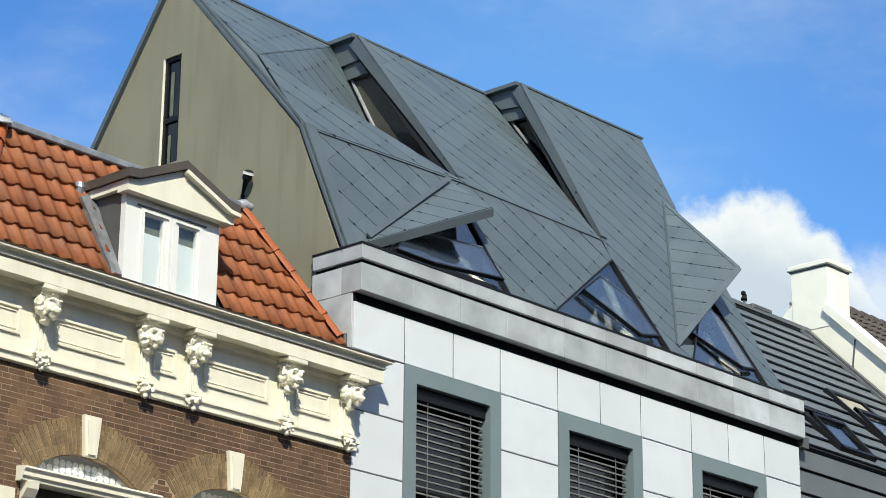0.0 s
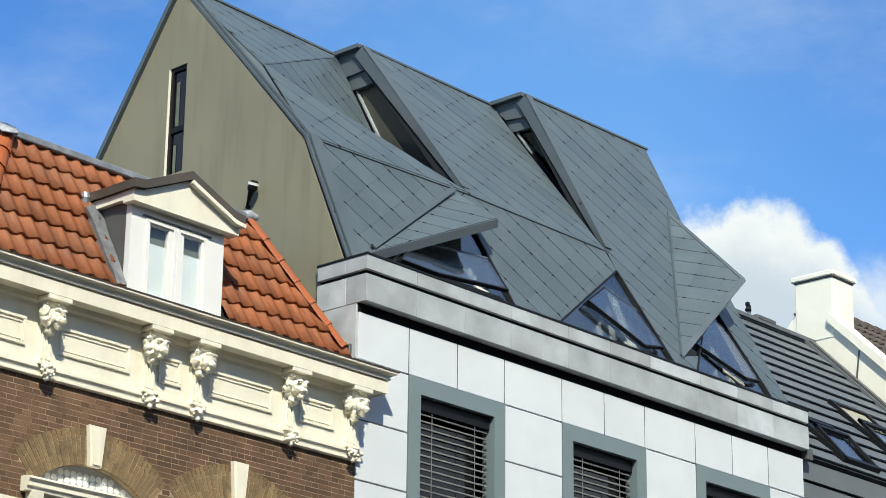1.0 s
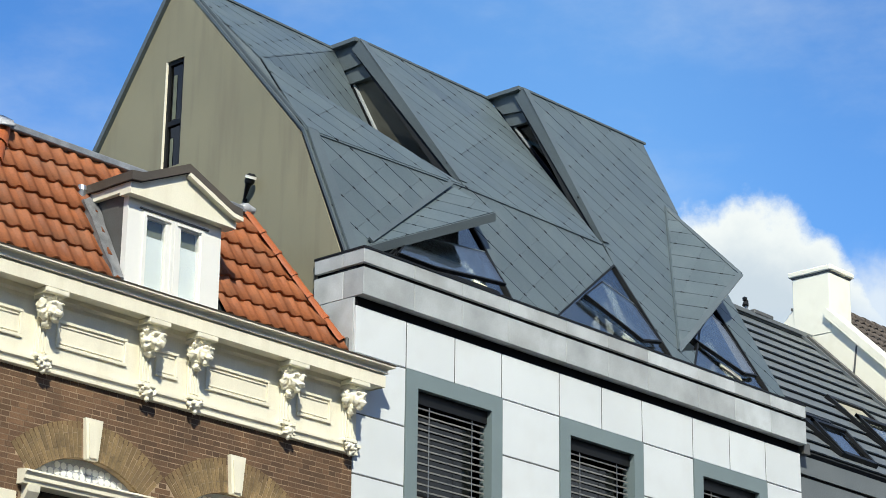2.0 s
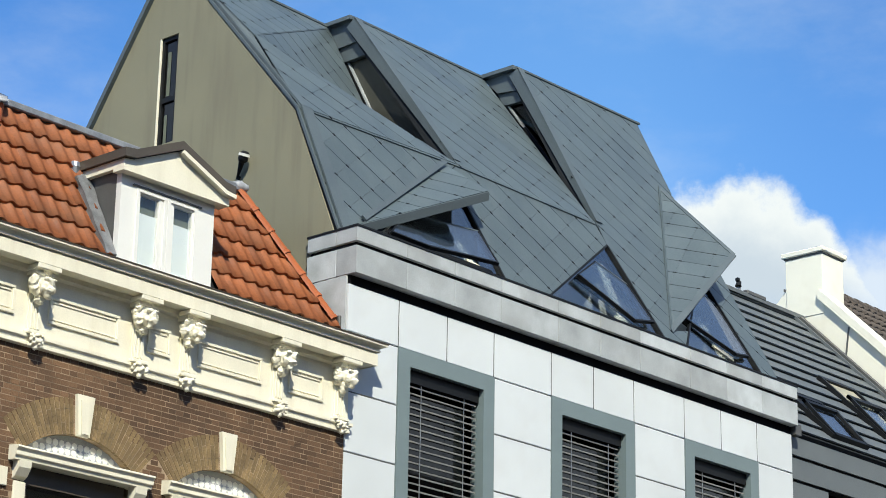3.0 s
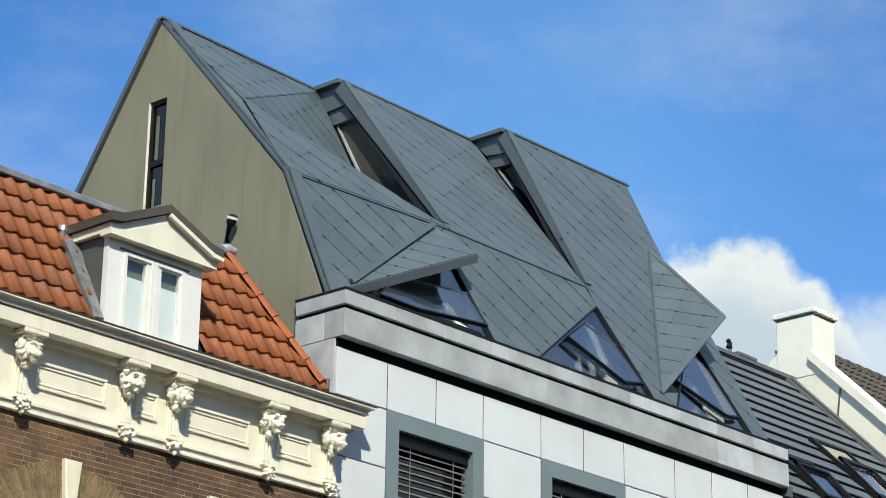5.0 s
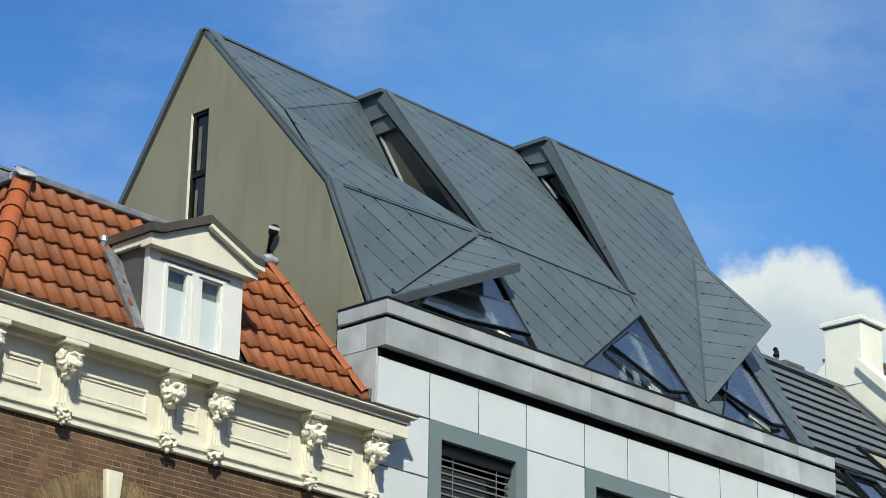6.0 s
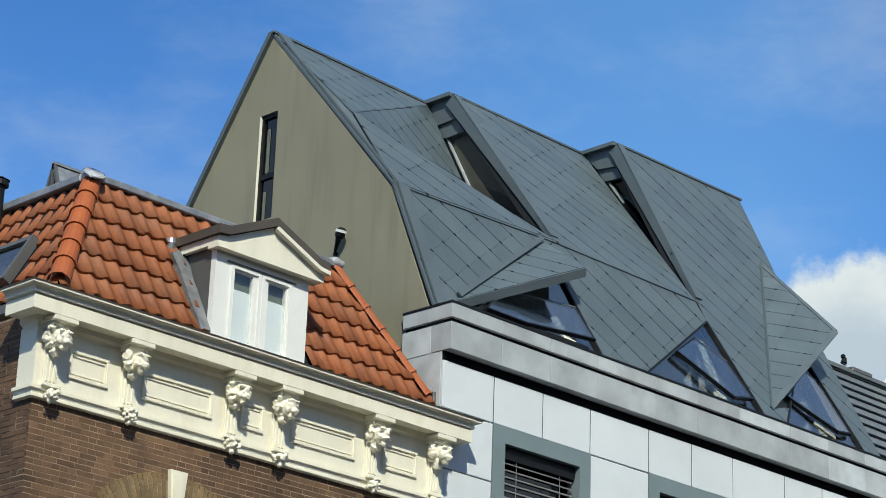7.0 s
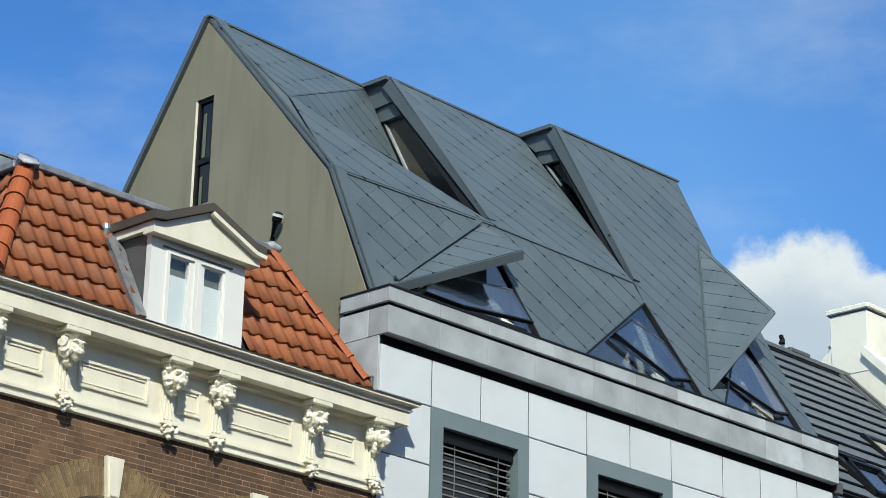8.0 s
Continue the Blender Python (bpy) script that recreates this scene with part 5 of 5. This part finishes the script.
def skylight(x0, x1, s0, s1, tilt, label, lining, reach=1.0):
    sk = thing("skylight", on_roof((x0 + x1) / 2, s0), label, "skylight", "roof skylights")
    for a0, a1, b0, b1 in ((x0, x1, s0, s0 + 0.07), (x0, x1, s1 - 0.09, s1), (x0, x0 + 0.07, s0 + 0.07, s1 - 0.09), (x1 - 0.07, x1, s0 + 0.07, s1 - 0.09)):
        b = B()
        prism(b, [on_roof(a0, b0), on_roof(a1, b0), on_roof(a1, b1), on_roof(a0, b1)], sn * 0.10)
        part("frame", b, FRAMEDARK, sk, "dark metal frame")
    # flat sheet that fills the opening in place of the room below
    b = B()
    prism(b, [on_roof(x0 + 0.07, s0 + 0.07, -0.0), on_roof(x1 - 0.07, s0 + 0.07, -0.0), on_roof(x1 - 0.07, s1 - 0.09, -0.0), on_roof(x0 + 0.07, s1 - 0.09, -0.0)], sn * 0.06)
    part("lining", b, lining, sk, "flat sheet filling the opening")
    # sash tipped about its middle
    mid, half = (s0 + s1) / 2, (s1 - s0) / 2
    sa = part("sash", _tipped(x0 + 0.04, x1 - 0.04, mid, half, tilt, 0.0, 0.012, -1.0, reach), GLASS, sk, "tipped glazed sash")
    sa.visible_shadow = False
    for a0, a1, h0, h1 in ((x0 + 0.04, x0 + 0.10, -1, reach), (x1 - 0.10, x1 - 0.04, -1, reach), (x0 + 0.04, x1 - 0.04, -1, -0.88), (x0 + 0.04, x1 - 0.04, reach - 0.12, reach)):
        part("sash_bar", _tipped(a0, a1, mid, half, tilt, 0.013, 0.05, h0, h1), FRAMEDARK, sa)
    return sk


def _tipped(x0, x1, mid, half, tilt, h0, h1, a=-1.0, c=1.0):
    ct, st = math.cos(radians(tilt)), math.sin(radians(tilt))
    d, n = sd * ct - sn * st, sn * ct + sd * st
    o = Vector((0, EY, EZ)) + sd * mid + sn * 0.10 + n * h0
    b = B()
    prism(b, [o + Vector((x0, 0, 0)) + d * half * a, o + Vector((x1, 0, 0)) + d * half * a, o + Vector((x1, 0, 0)) + d * half * c, o + Vector((x0, 0, 0)) + d * half * c], n * h1)
    return b


# here the sheet is near black, imitating the unlit interior
skylight(10.70, 11.72, 0.20, 1.42, -5, "dark-framed skylight tipped open, reflecting the sky", FRAMEDARK, 0.4)
skylight(13.12, 14.20, 0.95, 2.68, -3, "dark-framed skylight half open over a beige lining", BEIGE, 0.25)
vent = thing("roof_vent", (14.05, 4.06, 13.88), "small dark vent cowl on a pale stub on the ridge", "vent")
bm = B()
tube(bm, (14.05, 4.06, 13.86), (14.05, 4.06, 14.02), 0.03, n=10)
part("stub", bm, LEAD, vent)
bm = B()
tube(bm, (14.02, 4.06, 14.02), (14.05, 4.06, 14.12), 0.06, 0.04, 10)
blob(bm, (14.01, 4.06, 14.14), 0.05)
part("cowl", bm, FRAMEDARK, vent)
bm = B()
box(bm, 14.15, 14.75, 3.95, 4.17, 13.89, 13.98, 0.02)
tagged(part("ridge_box", bm, LEADDARK, None), "low dark metal box on the slate ridge", "ridge box")

# ======== the white house with the chimney ========
wh = thing("white_house", (18.5, 3.5, 0), "white rendered house with a stepped gable coping and chimney", "house")
GXW = 16.02
cope = lambda y: 14.16 + (y - 3.62) * 0.985
bm = B()
prism(bm, [(GXW, -0.3, 0), (GXW, -0.3, cope(-0.3)), (GXW, 3.62, 14.16), (GXW, 4.3, 14.55), (GXW, 4.40, 14.45), (GXW, 8.2, 10.6), (GXW, 8.2, 0)], (0.3, 0, 0))
part("gable", bm, WHITEWALL, wh, "white rendered gable with a thin crack")
bm = B()
box(bm, GXW + 0.31, 24, 0.0, 0.3, 0, 10.4)
part("front_wall", bm, WHITEWALL, wh)
bm = B()
prism(bm, [(GXW - 0.08, -0.4, cope(-0.4)), (GXW - 0.08, 3.66, cope(3.66)), (GXW - 0.08, 3.62, cope(3.62) + 0.20), (GXW - 0.08, -0.4, cope(-0.4) + 0.20)], (0.45, 0, 0))
part("coping", bm, WHITEWALL, wh, "white sloping gable coping")
chim = adopt(thing("chimney", (16.35, 3.95, 14), "", ""), wh, Matrix.Translation((16.35, 3.95, 14)))
tagged(chim, "white rendered chimney stack with a flat cap")
bm = B()
box(bm, GXW - 0.012, 16.72, 3.56, 4.36, 13.9, 15.06, 0.012)
part("chimney_shaft", bm, WHITEWALL, chim)
bm = B()
box(bm, GXW - 0.06, 16.78, 3.50, 4.42, 15.09, 15.19, 0.015)
part("cap", bm, WHITEWALL, chim)
bm = B()
box(bm, GXW - 0.03, 16.735, 3.545, 4.375, 15.062, 15.088)
part("cap_joint", bm, LEADDARK, chim, "dark joint under the cap")
bm = B()
tube(bm, (16.35, 3.97, 15.19), (16.35, 3.97, 15.29), 0.10, 0.10, 14)
part("pot", bm, LEAD, chim, "low grey chimney pot")
bm = B()
beam(bm, (GXW - 0.004, 3.05, 13.55), (GXW - 0.004, 3.13, 13.02), 0.03, 0.02, (1, 0, 0))
part("crack", bm, LEADDARK, wh, "dark crack in the render")
bm = B()
beam(bm, (GXW - 0.02, 4.38, 14.46), (GXW - 0.02, 4.38, 14.51), 0.03, 0.03, (1, 0, 0))
part("bracket", bm, LEADDARK, wh)
roofw = adopt(thing("tiled_roof", (20, 2, 12), "", ""), wh, Matrix.Translation((20, 2, 12)))
tagged(roofw, "dark brown tiled roof")
bm = B()
prism(bm, [(16.33, -0.2, 10.40), (24, -0.2, 10.40), (24, 4.05, 14.60), (16.33, 4.05, 14.60)], (0, 0.1, -0.1))
part("deck", bm, FARTILE, roofw)
du = Vector((0, 4.25, 4.20)).normalized()
FT_ = tile_mesh("roof_tile", 0.24, 0.36, 0.05, FARTILE)
fb = Matrix(((1, 0, 0), du, Vector((1, 0, 0)).cross(du))).transposed().to_4x4()
for r in range(10, 19):
    for c in range(12):
        piece("roof_tile", FT_, roofw, Matrix.Translation(Vector((16.45 + c * 0.222, -0.2, 10.41)) + du * (r * 0.32)) @ fb)
for k in range(9):
    b = B()
    tube(b, (16.75 + k * 0.36, 4.04, 14.60), (17.13 + k * 0.36, 4.04, 14.60), 0.12, 0.10, 12)
    part("ridge_tile", b, FARTILE, roofw)

# ======== brickwork of the facade, piece by piece ========
BRICKS = {}
for nm, ln in (("stretcher", 0.208), ("header", 0.099)):
    v = [(x, y, z) for x in (0.0, ln) for y in (0.0, 0.02) for z in (0.0, 0.05)]
    f = [(0, 4, 5, 1), (0, 1, 3, 2), (4, 6, 7, 5), (1, 5, 7, 3), (0, 2, 6, 4)]
    me = bpy.data.meshes.new("brick")
    me.from_pydata(v, [], f)
    me.materials.append(BRICK)
    BRICKS[nm] = (me, ln, v, f)


def in_arch(x, z):
    for c in WC:
        r = math.hypot(x - c, z - AZ0)
        a = math.degrees(math.atan2(abs(x - c), z - AZ0))
        if (r < 1.43 and a < 42.0) or (abs(x - c) < AHW + 0.01 and z < ASP + 0.02):
            return True
    return False


brng = random.Random(5)
vs, fs, count = [], [], 0
z, row = 7.925, 0
while z > 5.9:
    kind = "stretcher" if row % 2 else "header"
    me, ln, bv, bf = BRICKS[kind]
    x = BL - (0.05 if row % 4 == 1 else 0.0)
    while x < BR - 0.02:
        l2 = min(ln, BR - x)
        x0 = max(x, BL)
        if not in_arch(x0 + l2 / 2, z + 0.025):
            off = brng.uniform(-0.0015, 0.0005)
            near = x < -3.6 and z > 6.95 and count < 300 and l2 == ln and x0 == x
            if near:
                piece("brick", me, wall, Matrix.Translation((x, off, z)))
                count += 1
            else:
                k = len(vs)
                w = x + l2 - x0
                vs += [(x0 + a / ln * w, off + b_, z + c) for a, b_, c in bv]
                fs += [tuple(i + k for i in q) for q in bf]
        x += ln + 0.006
    z -= 0.060
    row += 1
# side wall bricks beside the corner
z, row = 8.825, 0
while z > 6.2:
    me, ln, bv, bf = BRICKS["header" if row % 2 else "stretcher"]
    y = 0.27 if z > 7.93 else 0.012
    while y < 1.5:
        k = len(vs)
        off = brng.uniform(-0.003, 0.003)
        vs += [(BL - 0.003 + b_ + off, y + ln - a, z + c) for a, b_, c in bv]
        fs += [tuple(i + k for i in q) for q in bf]
        y += ln + 0.007
    z -= 0.060
    row += 1
me = bpy.data.meshes.new("brickwork")
me.from_pydata(vs, [], fs)
me.materials.append(BRICK)
tagged(adopt(new("brickwork", me), wall), "brown bricks in cross bond", kind="stuff")
# arch bricks
for c in WC:
    ring = adopt(thing("arch", (c, 0, 7), "", ""), bh, Matrix.Translation((c, 0, 7)))
    tagged(ring, "segmental arch of yellow-brown bricks")
    n = 34
    for k in range(n):
        a0, a1 = -42.6 + 85.2 * k / n + 0.26, -42.6 + 85.2 * (k + 1) / n - 0.26
        if abs((a0 + a1) / 2) < 4.0:
            continue
        split = 0.255 if k % 2 else 0.115
        for r0, r1 in ((AR - 0.004, AR + split - 0.004), (AR + split + 0.005, AR + 0.375)):
            q = [(c + r * math.sin(radians(a)), AZ0 + r * math.cos(radians(a))) for r, a in ((r0, a0), (r1, a0), (r1, a1), (r0, a1))]
            off = brng.uniform(-0.001, 0.001) - 0.0034
            v = [(px, off, pz) for px, pz in q] + [(px, 0.03, pz) for px, pz in q]
            f = [(3, 2, 1, 0), (0, 1, 5, 4), (1, 2, 6, 5), (2, 3, 7, 6), (3, 0, 4, 7)]
            me = bpy.data.meshes.new("arch_brick")
            me.from_pydata(v, [], f)
            me.materials.append(ARCHBRICK)
            adopt(new("arch_brick", me), ring)
